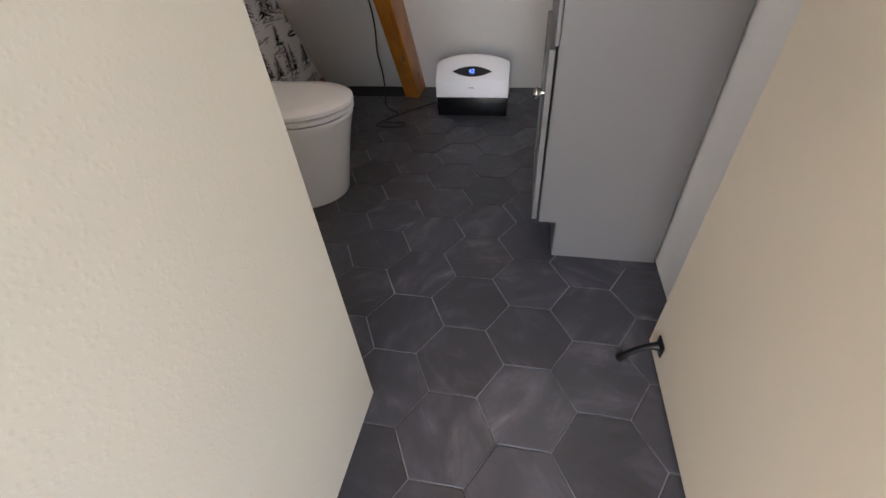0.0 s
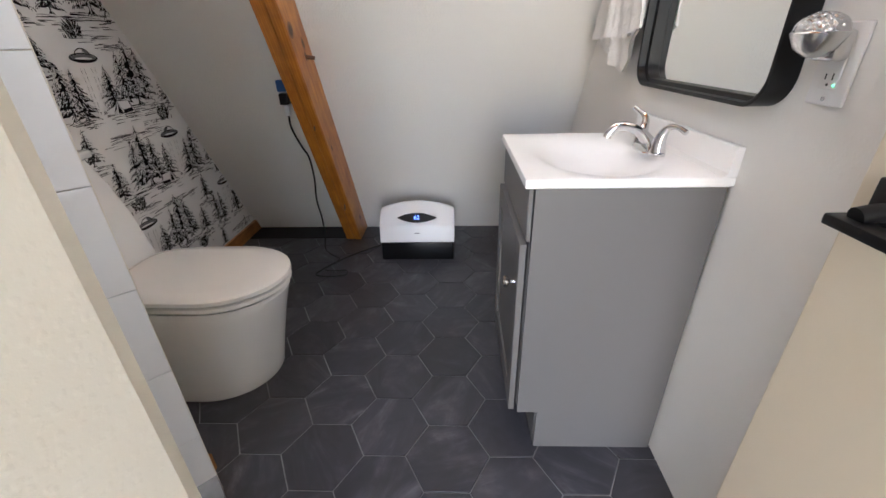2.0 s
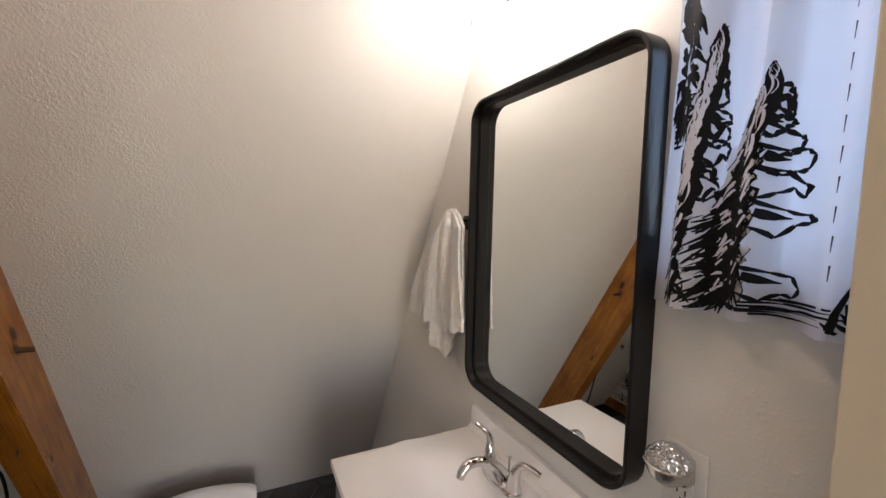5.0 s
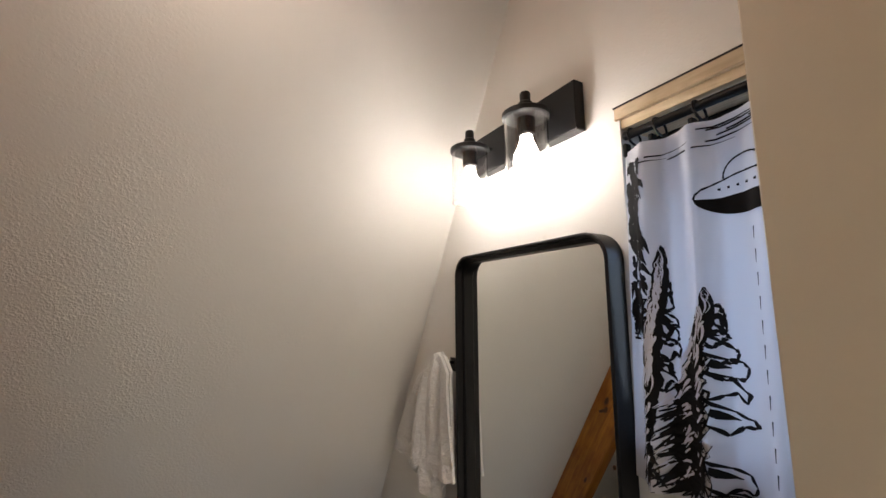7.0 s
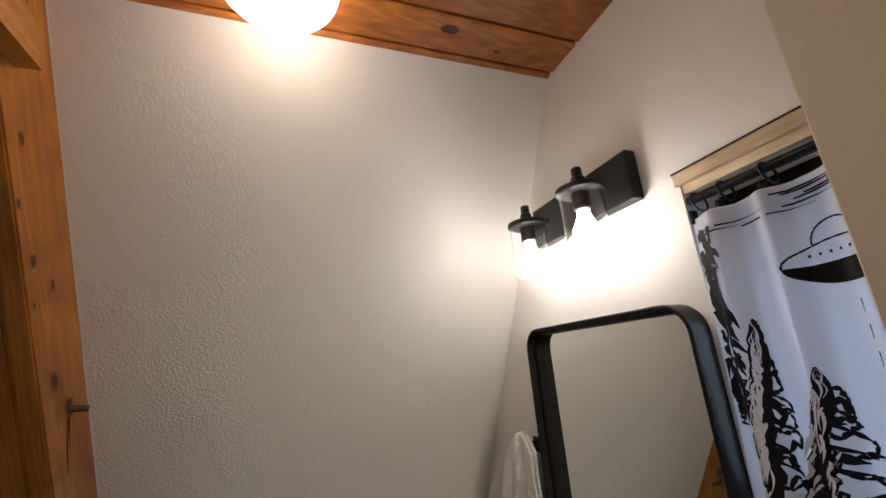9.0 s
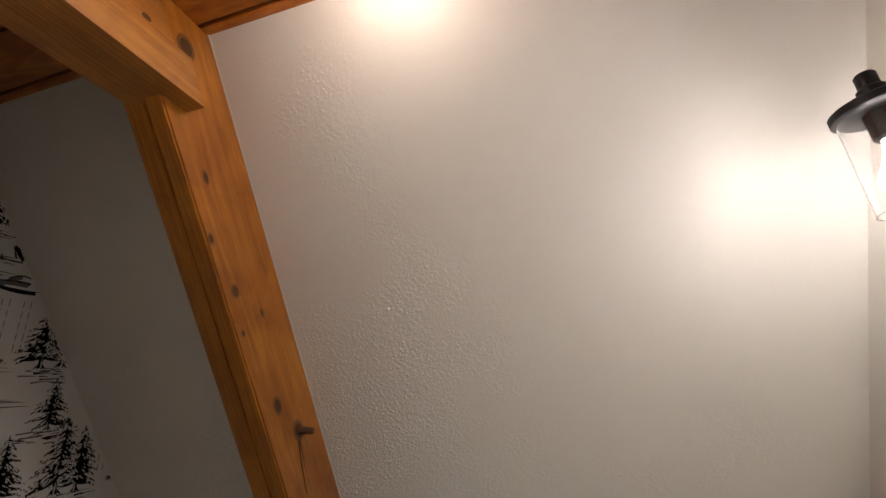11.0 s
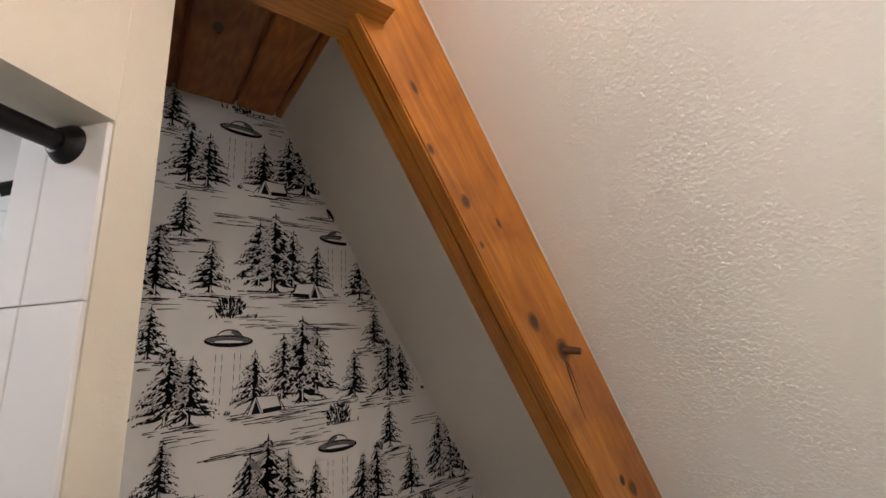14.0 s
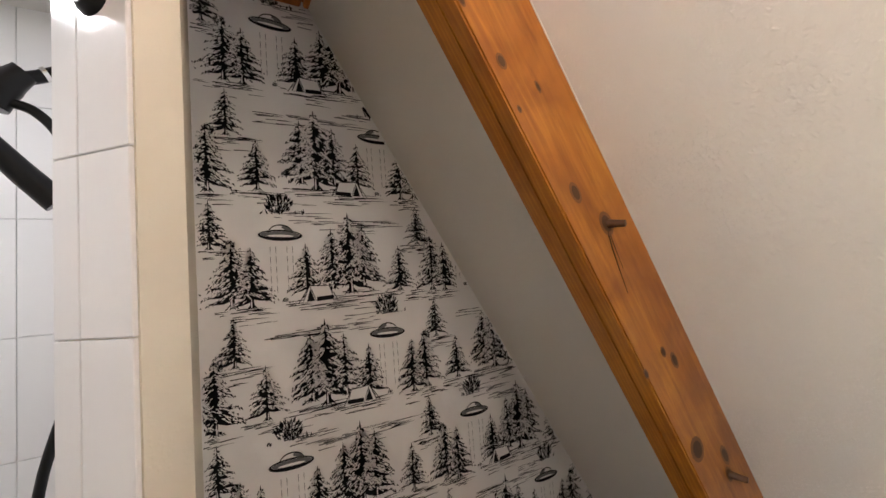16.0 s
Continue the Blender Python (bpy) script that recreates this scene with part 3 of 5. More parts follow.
def ink_tent(inks, place, x, z, wide, s):
    """A ridge tent standing before the trees: pale cloth, dark doorway, outline."""
    h = wide * 0.50
    P = lambda u, v: (x + s * u * wide, z + v * h)
    lift = lambda d: (lambda u, v: (place(u, v)[0] + d, u, v))
    fix = lambda pts: pts if s > 0 else pts[::-1]
    flat_poly(inks["pale"], fix([P(0, 0), P(0.42, -0.02), P(1, 0.05), P(0.85, 0.92), P(0.22, 1)]), lift(0.0008))
    bm, over = inks["black"], lift(0.0012)
    for a, c in (((0, 0), (0.22, 1)), ((0.22, 1), (0.85, 0.92)), ((0.85, 0.92), (1, 0.05)), ((0.42, 0), (1, 0.05)), ((0.22, 1), (0.42, 0)), ((-0.14, -0.1), (0.22, 1)), ((1.12, -0.05), (0.85, 0.92))):
        stroke(bm, over, P(*a), P(*c), 0.0022, 0.0018)
    flat_poly(bm, fix([P(0.12, 0.0), P(0.38, 0.0), P(0.23, 0.80)]), over)
    flat_poly(bm, fix([P(0.45, 0.0), P(0.98, 0.06), P(0.96, 0.30), P(0.43, 0.24)]), over)


def wallpaper():
    rng = random.Random(11)
    black, grey, pale = bmesh.new(), bmesh.new(), bmesh.new()
    put = lambda u, v: (WX + 0.0012, u, v)
    trees = [(-0.135, -0.205, 0.19), (-0.085, -0.21, 0.172), (0.070, -0.190, 0.160), (0.150, -0.172, 0.186), (0.207, -0.189, 0.253), (0.253, -0.171, 0.198), (0.380, -0.196, 0.150), (0.457, -0.038, 0.135)]
    for col in range(-2, 6):
        for row in range(-4, 3):
            s = 1 if col % 2 == 0 else -1
            y0 = 1.043 + 0.322 * col
            z0 = 1.750 + 0.665 * row - (0.3325 if col % 2 else 0.0)
            if y0 > slope_y(z0 - 0.3) + 0.35:
                continue
            for dy, dz, h in trees:
                if y0 + s * dy < 0.76 or y0 + s * dy > slope_y(z0 + dz) + 0.08:
                    continue
                ink_tree({"black": black, "pale": pale}, put, y0 + s * dy, z0 + dz, h, rng, -s if h > 0.2 else s)
            for dy, dz, wd, n in ((-0.11, -0.21, 0.12, 4), (0.10, -0.20, 0.16, 4), (0.21, -0.185, 0.20, 5), (0.38, -0.20, 0.13, 4), (0.457, -0.043, 0.13, 4), (0.06, 0.075, 0.16, 3), (0.28, 0.045, 0.18, 4), (0.20, -0.29, 0.16, 3)):
                ink_ground(grey if n == 3 else black, put, y0 + s * dy, z0 + dz, wd, rng, n)
            ink_bush(black, put, y0 + s * 0.325, z0 - 0.268, 0.068, rng)
            ink_bush(black, put, y0 + s * 0.502, z0 - 0.040, 0.030, rng)
            ink_bush(black, put, y0 + s * 0.005, z0 - 0.200, 0.014, rng)
            ink_tent({"black": black, "pale": pale}, put, y0 + s * 0.055, z0 - 0.205, 0.095, s)
            ink_saucer(black, grey, put, y0, z0, 0.126, -0.04 * s, s)
    for bm in (black, grey, pale):
        out = [f for f in bm.faces if any(v.co.y < 0.826 or v.co.z < 0.079 or v.co.z > ZC or v.co.y > slope_y(v.co.z) - 0.002 for v in f.verts)]
        bmesh.ops.delete(bm, geom=out, context="FACES")
        for f in bm.faces:
            f.normal_update()
            if f.normal.x < 0:
                f.normal_flip()
    return black, grey, pale


black_ink, grey_ink, pale_ink = wallpaper()
wall_w = bpy.data.objects["wall_west"]
tagged(part("black_print", black_ink, M_INK, wall_w, "black brush-drawn pines, tents and saucers"), kind="stuff")
tagged(part("white_print", pale_ink, M_PAPER, wall_w, "white boughs left open in the print"), kind="stuff")
tagged(part("grey_print", grey_ink, M_GREYINK, wall_w, "grey shading of the print"), kind="stuff")


# ---- roof beam and tie ----
def sloped_bar(x0, x1, d0, d1, z0, z1, bevel=0.0):
    """A bar along the leaning wall, d0 to d1 in front of it (measured level)."""
    bm = bm_prism_x([(slope_y(z0) - d1, z0), (slope_y(z0) - d0, z0), (slope_y(z1) - d0, z1), (slope_y(z1) - d1, z1)], x0, x1)
    if bevel:
        bmesh.ops.bevel(bm, geom=list(bm.edges), offset=bevel, segments=2, affect="EDGES")
    return bm


beam = thing("roof_beam", (-1.23, 2.5, 0), "oiled pine roof beam with knots leaning along the wall", "beam")
part("main_plank", sloped_bar(-1.232, -1.192, -0.004, 0.205, 0.0, ZC, 0.004), M_BEAM, beam)
part("side_plank", sloped_bar(-1.287, -1.236, -0.004, 0.198, 0.0, ZC, 0.004), M_BEAM, beam)
part("filler_strip", sloped_bar(-1.238, -1.230, -0.004, 0.186, 0.0, ZC), M_KNOT, beam)
for ky, kz, ra, rb in ((1.306, 1.959, 0.012, 0.008), (1.390, 1.927, 0.010, 0.004), (1.338, 1.876, 0.006, 0.004), (1.463, 1.728, 0.017, 0.010), (1.620, 1.354, 0.009, 0.005), (1.726, 1.364, 0.016, 0.008), (1.688, 1.388, 0.010, 0.006), (1.773, 1.160, 0.023, 0.018), (1.885, 1.116, 0.021, 0.010), (2.137, 0.321, 0.016, 0.014), (2.43, 0.142, 0.018, 0.010), (1.545, 1.668, 0.020, 0.014), (1.115, 2.42, 0.020, 0.015), (1.20, 2.17, 0.012, 0.005), (1.23, 2.05, 0.009, 0.005), (1.86, 0.79, 0.010, 0.008), (2.06, 0.66, 0.016, 0.006)):
    turn = Matrix.Translation((-1.1905, ky, kz)) @ pose(0, 0, 0, 30, 0, 0) @ pose(0, 0, 0, 0, 90, 0)
    for grow, mat, lift in ((1.35, M_KNOTRING, 0.0), (0.9, M_KNOT, 0.0006)):
        kb = bmesh.new()
        bmesh.ops.create_circle(kb, cap_ends=True, segments=16, radius=1.0, matrix=Matrix.Translation((lift, 0, 0)) @ turn @ Matrix.Diagonal((ra * grow, rb * grow, 1, 1)))
        part("knot", kb, mat, beam)
for py, pz in ((1.557, 1.665), (1.905, 1.064)):
    pg = part("wood_peg", bm_tube([(-1.200, py - 0.008, pz + 0.004), (-1.184, py - 0.004, pz + 0.002), (-1.168, py, pz), (-1.158, py + 0.003, pz - 0.001)], [0.011, 0.0085, 0.0075, 0.0070], 10, 3), M_KNOT, beam, "short dark peg", True)
    for grow, mat, lift in ((1.0, M_KNOTRING, 0.0002), (0.72, M_KNOT, 0.0008)):
        kb = bmesh.new()
        bmesh.ops.create_circle(kb, cap_ends=True, segments=18, radius=1.0, matrix=Matrix.Translation((-1.1905 + lift, py - 0.012, pz + 0.006)) @ pose(0, 0, 0, 30, 0, 0) @ pose(0, 0, 0, 0, 90, 0) @ Matrix.Diagonal((0.022 * grow, 0.012 * grow, 1, 1)))
        part("stain", kb, mat, beam)
    for dy, dz, long_, wd in ((0.0, -0.012, 0.13, 0.0016), (0.004, -0.010, 0.08, 0.0011)) if pz > 1.5 else ():
        crack = bm_tube([(-1.1912, py + dy - 0.010, pz + dz), (-1.1912, py + dy * 1.6 - 0.008 + 0.10 * long_, pz + dz - 0.4 * long_), (-1.1912, py + dy * 2.4 - 0.008 + 0.32 * long_, pz + dz - long_)], [wd, wd * 0.8, wd * 0.3], 6, 4)
        part("crack", crack, M_KNOT, beam)
part("caulk_line", sloped_bar(-1.1925, -1.1900, -0.002, 0.0022, 0.0, ZC), M_SMOOTH, beam, "thin white paint line")

tie = thing("ceiling_tie", (-1.2, 0.9, 2.28), "oiled pine tie beam under the board ceiling", "beam")
part("lower_board", bm_prism_x([(-1.34, 2.282), (1.140, 2.282), (1.098, 2.362), (-1.34, 2.362)], -1.272, -1.150), M_TIE, tie)
part("upper_beam", bm_prism_x([(-1.34, 2.362), (1.090, 2.362), (1.020, ZC), (-1.34, ZC)], -1.285, -1.172), M_TIE, tie)
for ky, kz, ra in ((0.96, 2.425, 0.012), (1.02, 2.39, 0.009), (0.86, 2.44, 0.014)):
    kb = bmesh.new()
    bmesh.ops.create_circle(kb, cap_ends=True, segments=14, radius=1.0, matrix=Matrix.Translation((-1.1712, ky, kz)) @ pose(0, 0, 0, 0, 90, 0) @ Matrix.Diagonal((ra * 0.7, ra, 1, 1)))
    part("knot", kb, M_KNOT, tie)


# ---- shower ----
sh = thing("shower_rod", (-1.26, 0.745, 1.959), "black metal shower curtain rod across the shower opening", "shower rod")
part("rod", bm_tube([(-1.272, 0.734, 1.960), (-0.930, 0.349, 1.960)], 0.0125, 16, 1), M_BLACK, sh, "", True)
for p, q in (((-1.279, 0.742, 1.960), (-1.263, 0.724, 1.960)), ((-0.926, 0.344, 1.960), (-0.942, 0.362, 1.960))):
    part("flange", bm_tube([p, Vector(p).lerp(Vector(q), 0.25), Vector(p).lerp(Vector(q), 0.6), q], [0.028, 0.028, 0.024, 0.016], 20, 3), M_BLACK, sh, "", True)

hs = thing("hand_shower", (-1.62, 0.60, 1.95), "black hand shower on a holder with a hose", "shower head")
part("riser_arm", bm_tube([(-1.62, 0.70, 2.045), (-1.615, 0.655, 2.025), (-1.61, 0.60, 1.995), (-1.605, 0.575, 1.985)], 0.012, 12, 4), M_BLACKPLASTIC, hs, "", True)
part("arm_ring", bm_tube([(-1.611, 0.612, 2.003), (-1.610, 0.606, 1.999)], 0.0135, 12, 1), M_CHROME, hs, "", True)
part("holder", bm_tube([(-1.60, 0.585, 1.995), (-1.60, 0.560, 1.965), (-1.60, 0.548, 1.925)], [0.020, 0.026, 0.019], 14, 4), M_BLACKPLASTIC, hs, "", True)
part("wand", bm_tube([(-1.56, 0.49, 1.915), (-1.57, 0.54, 1.870), (-1.58, 0.585, 1.815), (-1.59, 0.63, 1.765)], [0.014, 0.017, 0.020, 0.022], 14, 4), M_BLACKPLASTIC, hs, "", True)
part("spray_head", bm_lathe([(0, 0.012), (0.045, 0.010), (0.055, 0.0), (0.05, -0.012), (0.02, -0.03), (0, -0.03)], 24, Matrix.Translation((-1.55, 0.47, 1.925)) @ pose(0, 0, 0, 60, 0, 20)), M_BLACKPLASTIC, hs, "", True)
part("hose", bm_tube([(-1.60, 0.565, 1.940), (-1.60, 0.60, 1.925), (-1.60, 0.632, 1.880), (-1.605, 0.645, 1.80), (-1.62, 0.650, 1.60), (-1.63, 0.635, 1.45), (-1.62, 0.595, 1.28), (-1.66, 0.57, 1.05)], 0.0085, 10, 6), M_BLACKPLASTIC, hs, "", True)


# ---- toilet ----
def egg(front, back, y0, half, z, n=40, sharp=2.3):
    """A rounded outline: round nose at x=front, squarer towards x=back."""
    mid = front - half * 1.15
    pts = []
    for k in range(n):
        a = 2 * math.pi * k / n
        c, s = math.cos(a), math.sin(a)
        if c >= 0:
            x, yy = mid + (front - mid) * c, half * s
        else:
            e = 2 / 4.5
            x, yy = mid + (back - mid) * -(-abs(c) ** e) * 1.0, half * math.copysign(abs(s) ** e, s)
            x = mid - (mid - back) * abs(c) ** e
        pts.append((x, y0 + yy, z))
    return pts


TY = 1.264
wc = thing("toilet", (-1.5, TY, 0), "white skirted one-piece toilet with its lid closed", "toilet")
rings = []
for z, f, half in ((0.0, -1.262, 0.180), (0.012, -1.256, 0.184), (0.06, -1.248, 0.185), (0.16, -1.225, 0.187), (0.27, -1.197, 0.188), (0.338, -1.176, 0.189), (0.362, -1.168, 0.189), (0.372, -1.173, 0.186)):
    rings.append(egg(f, -1.90, TY, half, z))
part("bowl", bm_loft(rings), M_CERAMIC, wc, "glazed skirted bowl", True)
part("seat", bm_loft([egg(-1.167, -1.72, TY, 0.186, 0.378), egg(-1.159, -1.72, TY, 0.192, 0.384), egg(-1.160, -1.72, TY, 0.191, 0.395), egg(-1.168, -1.72, TY, 0.186, 0.399)]), M_SEAT, wc, "", True)
part("lid", bm_loft([egg(-1.165, -1.72, TY, 0.187, 0.402), egg(-1.156, -1.72, TY, 0.194, 0.408), egg(-1.157, -1.72, TY, 0.193, 0.421), egg(-1.170, -1.715, TY, 0.185, 0.428), egg(-1.24, -1.70, TY, 0.145, 0.433)]), M_SEAT, wc, "closed white lid", True)
tk = part("tank", bm_loft([[(x, y, z) for x, y in ((-1.93, TY - h), (-1.93, TY + h), (fx - 0.03, TY + h), (fx, TY + h - 0.03), (fx, TY - h + 0.03), (fx - 0.03, TY - h))] for z, h, fx in ((0.370, 0.192, -1.715), (0.46, 0.186, -1.735), (0.60, 0.162, -1.742), (0.70, 0.128, -1.745), (0.80, 0.080, -1.747))]), M_CERAMIC, wc, "", True)
part("tank_lid", bm_box(-1.934, -1.742, TY - 0.084, TY + 0.084, 0.802, 0.826, 0.008, 3), M_CERAMIC, wc, "", True)
part("hinge_block", bm_box(-1.735, -1.70, TY - 0.09, TY + 0.09, 0.385, 0.425, 0.008, 2), M_SEAT, wc, "", True)


# ---- vanity ----
VY0, VY1 = 0.925, 1.395
va = thing("vanity_cabinet", (-0.2, 1.16, 0), "grey painted vanity cabinet with one shaker door", "cabinet")
b = bm_prism([(-0.0065, 0), (-0.35, 0), (-0.35, 0.145), (-0.408, 0.145), (-0.408, 0.819), (-0.0065, 0.819)], VY0, VY0 + 0.016)
for v in b.verts:
    v.co = (v.co.x, v.co.z, v.co.y)
bmesh.ops.recalc_face_normals(b, faces=b.faces)
side = part("side_panel", b, M_GREY, va)
b = bm_prism([(-0.0065, 0), (-0.35, 0), (-0.35, 0.145), (-0.408, 0.145), (-0.408, 0.819), (-0.0065, 0.819)], VY1 - 0.016, VY1)
for v in b.verts:
    v.co = (v.co.x, v.co.z, v.co.y)
bmesh.ops.recalc_face_normals(b, faces=b.faces)
part("side_panel", b, M_GREY, va)
part("toe_kick", bm_box(-0.352, -0.338, VY0 + 0.016, VY1 - 0.016, 0.0, 0.145), M_GREY, va)
part("bottom_panel", bm_box(-0.406, -0.003, VY0 + 0.016, VY1 - 0.016, 0.145, 0.16), M_GREY, va)
part("face_frame", bm_box(-0.410, -0.392, VY0 + 0.016, VY1 - 0.016, 0.16, 0.819), M_GREY, va)
part("drawer_front", bm_box(-0.421, -0.411, VY0 + 0.002, VY1 - 0.002, 0.692, 0.817, 0.0015, 1), M_GREY, va, "false drawer front")
dr = part("cabinet_door", bm_box(-0.425, -0.4165, VY0 + 0.062, VY1 - 0.062, 0.210, 0.626), M_GREY, va, "shaker door")
for ya, yb, za, zb in ((VY0 + 0.004, VY0 + 0.064, 0.152, 0.684), (VY1 - 0.064, VY1 - 0.004, 0.152, 0.684), (VY0 + 0.064, VY1 - 0.064, 0.624, 0.684), (VY0 + 0.064, VY1 - 0.064, 0.152, 0.212)):
    part("stile" if zb - za > 0.3 else "rail", bm_box(-0.433, -0.4165, ya, yb, za, zb, 0.0015, 1), M_GREY, dr)
for hz in (0.22, 0.62):
    part("hinge", bm_box(-0.4165, -0.4095, VY1 - 0.05, VY1 - 0.02, hz - 0.02, hz + 0.02), M_NICKEL, dr)
part("knob", bm_lathe([(0, 0), (0.007, 0.0), (0.006, 0.010), (0.008, 0.015), (0.015, 0.019), (0.016, 0.024), (0.012, 0.029), (0, 0.030)], 20, Matrix.Translation((-0.4325, 0.972, 0.560)) @ pose(0, 0, 0, 0, -90, 0)), M_NICKEL, dr, "brushed nickel knob", True)


SINK_SLIP = (0.028, -0.050)


def counter_top(cx, cy, rx, ry, x0, x1, y0, y1, z0, z1):
    """A slab with an oval bowl sunk into it."""
    n = 64
    angles = [2 * math.pi * k / n for k in range(n)]
    edge = []
    for a in angles:
        c, s = math.cos(a), math.sin(a)
        tx = ((x1 - cx) / c) if c > 1e-9 else ((x0 - cx) / c if c < -1e-9 else 1e9)
        ty = ((y1 - cy) / s) if s > 1e-9 else ((y0 - cy) / s if s < -1e-9 else 1e9)
        edge.append((cx + c * min(tx, ty), cy + s * min(tx, ty)))
    for corner in ((x0, y0), (x0, y1), (x1, y0), (x1, y1)):
        k = min(range(n), key=lambda i: (edge[i][0] - corner[0]) ** 2 + (edge[i][1] - corner[1]) ** 2)
        edge[k] = corner

    def inset(d):
        return [(min(max(x, x0 + d), x1 - d), min(max(y, y0 + d), y1 - d)) for x, y in edge]

    oval = lambda f: [(cx + rx * f * math.cos(a), cy + ry * f * math.sin(a)) for a in angles]
    rows = [[(x, y, z0) for x, y in inset(0.004)], [(x, y, z0 + 0.003) for x, y in edge], [(x, y, z1 - 0.005) for x, y in edge], [(x, y, z1 - 0.0015) for x, y in inset(0.0015)], [(x, y, z1) for x, y in inset(0.005)]]
    for f, dz in ((1.16, 0.0), (1.10, 0.0005), (1.03, 0.0018), (0.96, 0.0045), (0.88, 0.010), (0.80, 0.018), (0.72, 0.028), (0.62, 0.041), (0.50, 0.056), (0.38, 0.067), (0.28, 0.074), (0.19, 0.077)):
        pts = oval(f)
        slip = (1 - f) * SINK_SLIP[0], (1 - f) * SINK_SLIP[1]
        rows.append([(x + slip[0], y + slip[1], z1 - dz) for x, y in pts])
    b = bm_loft(rows, False)
    b.verts.ensure_lookup_table()
    b.faces.new([b.verts[k] for k in range(len(b.verts) - n, len(b.verts))])
    bmesh.ops.recalc_face_normals(b, faces=b.faces)
    if sum(f.normal.z * f.calc_area() for f in b.faces) < 0:
        bmesh.ops.reverse_faces(b, faces=b.faces)
    return b


ct = thing("sink_countertop", (-0.2, 1.16, 0.82), "white cultured marble vanity top with an oval basin", "sink")
part("top", counter_top(-0.226, 1.152, 0.158, 0.212, -0.432, -0.001, 0.916, 1.404, 0.82, 0.842), M_TOP, ct, "", True)
b = bm_prism([(-0.001, 0.842), (-0.030, 0.842), (-0.020, 0.850), (-0.018, 0.898), (-0.014, 0.903), (-0.001, 0.903)], 0.916, 1.404)
for v in b.verts:
    v.co = (v.co.x, v.co.z, v.co.y)
bmesh.ops.recalc_face_normals(b, faces=b.faces)
part("backsplash", b, M_TOP, ct, "", True)
DRAIN = Matrix.Translation((-0.226 + 0.81 * SINK_SLIP[0], 1.152 + 0.81 * SINK_SLIP[1], 0.7655))
dn = part("drain_flange", bm_lathe([(0.030, 0.000), (0.030, 0.003), (0.027, 0.0045), (0.021, 0.004), (0.019, 0.001), (0, 0.0008)], 32, DRAIN), M_CHROME, ct, "chrome drain", True)
part("drain_gap", bm_lathe([(0.0185, 0.0012), (0.0185, 0.0085), (0, 0.0086)], 24, DRAIN), M_SLOT, dn, "dark gap under the stopper")
part("stopper", bm_lathe([(0.010, 0.0088), (0.0195, 0.0090), (0.0205, 0.0115), (0.0195, 0.0145), (0.013, 0.0165), (0, 0.0172)], 28, DRAIN), M_NICKEL, dn, "", True)

FX, FY, FZ = -0.081, 1.157, 0.842
fa = thing("faucet", (FX, FY, FZ), "polished chrome faucet with two lever handles", "faucet")
part("base_plate", bm_lathe([(0, 0), (0.030, 0), (0.030, 0.006), (0.026, 0.012), (0.018, 0.017), (0, 0.018)], 36, Matrix.Translation((FX, FY, FZ)) @ Matrix.Diagonal((1.0, 2.40, 1, 1))), M_CHROME, fa, "", True)
part("spout", bm_tube([(FX + 0.004, FY, FZ + 0.008), (FX - 0.010, FY, FZ + 0.030), (FX - 0.034, FY, FZ + 0.050), (FX - 0.064, FY, FZ + 0.062), (FX - 0.092, FY, FZ + 0.060), (FX - 0.108, FY, FZ + 0.044)], [0.019, 0.0155, 0.0125, 0.0112, 0.0112, 0.0108], 18, 6), M_CHROME, fa, "", True)
part("aerator", bm_tube([(FX - 0.107, FY, FZ + 0.046), (FX - 0.111, FY, FZ + 0.035)], 0.0098, 16, 1), M_NICKEL, fa, "", True)
part("lift_rod", bm_tube([(FX + 0.024, FY, FZ + 0.012), (FX + 0.024, FY, FZ + 0.044), (FX + 0.024, FY, FZ + 0.050)], [0.003, 0.003, 0.006], 10, 3), M_CHROME, fa, "", True)
for sy in (-1, 1):
    hy = FY + sy * 0.051
    hn = part("handle", bm_tube([(FX, hy, FZ + 0.010), (FX, hy, FZ + 0.030), (FX + 0.003, hy + sy * 0.003, FZ + 0.052), (FX + 0.008, hy + sy * 0.010, FZ + 0.068)], [0.0185, 0.0150, 0.0115, 0.008], 16, 5), M_CHROME, fa, "", True)
    if sy > 0:
        bend = [(0.005, 0.004, 0.060), (0.004, 0.012, 0.076), (-0.004, 0.028, 0.086), (-0.012, 0.046, 0.093)]
    else:
        bend = [(0.004, -0.003, 0.056), (0.010, -0.013, 0.070), (0.021, -0.031, 0.072), (0.032, -0.052, 0.064)]
    part("lever", bm_tube([(FX + bx, hy + by, FZ + bz) for bx, by, bz in bend], [0.0105, 0.0080, 0.0056, 0.0068], 12, 5), M_CHROME, hn, "", True)


# ---- mirror ----
def rounded(y0, y1, z0, z1, r, x, n=8):
    pts = []
    for cy, cz, a0 in ((y1 - r, z1 - r, 0), (y0 + r, z1 - r, 90), (y0 + r, z0 + r, 180), (y1 - r, z0 + r, 270)):
        for k in range(n + 1):
            a = radians(a0 + 90 * k / n)
            pts.append((x, cy + r * math.cos(a), cz + r * math.sin(a)))
    return pts


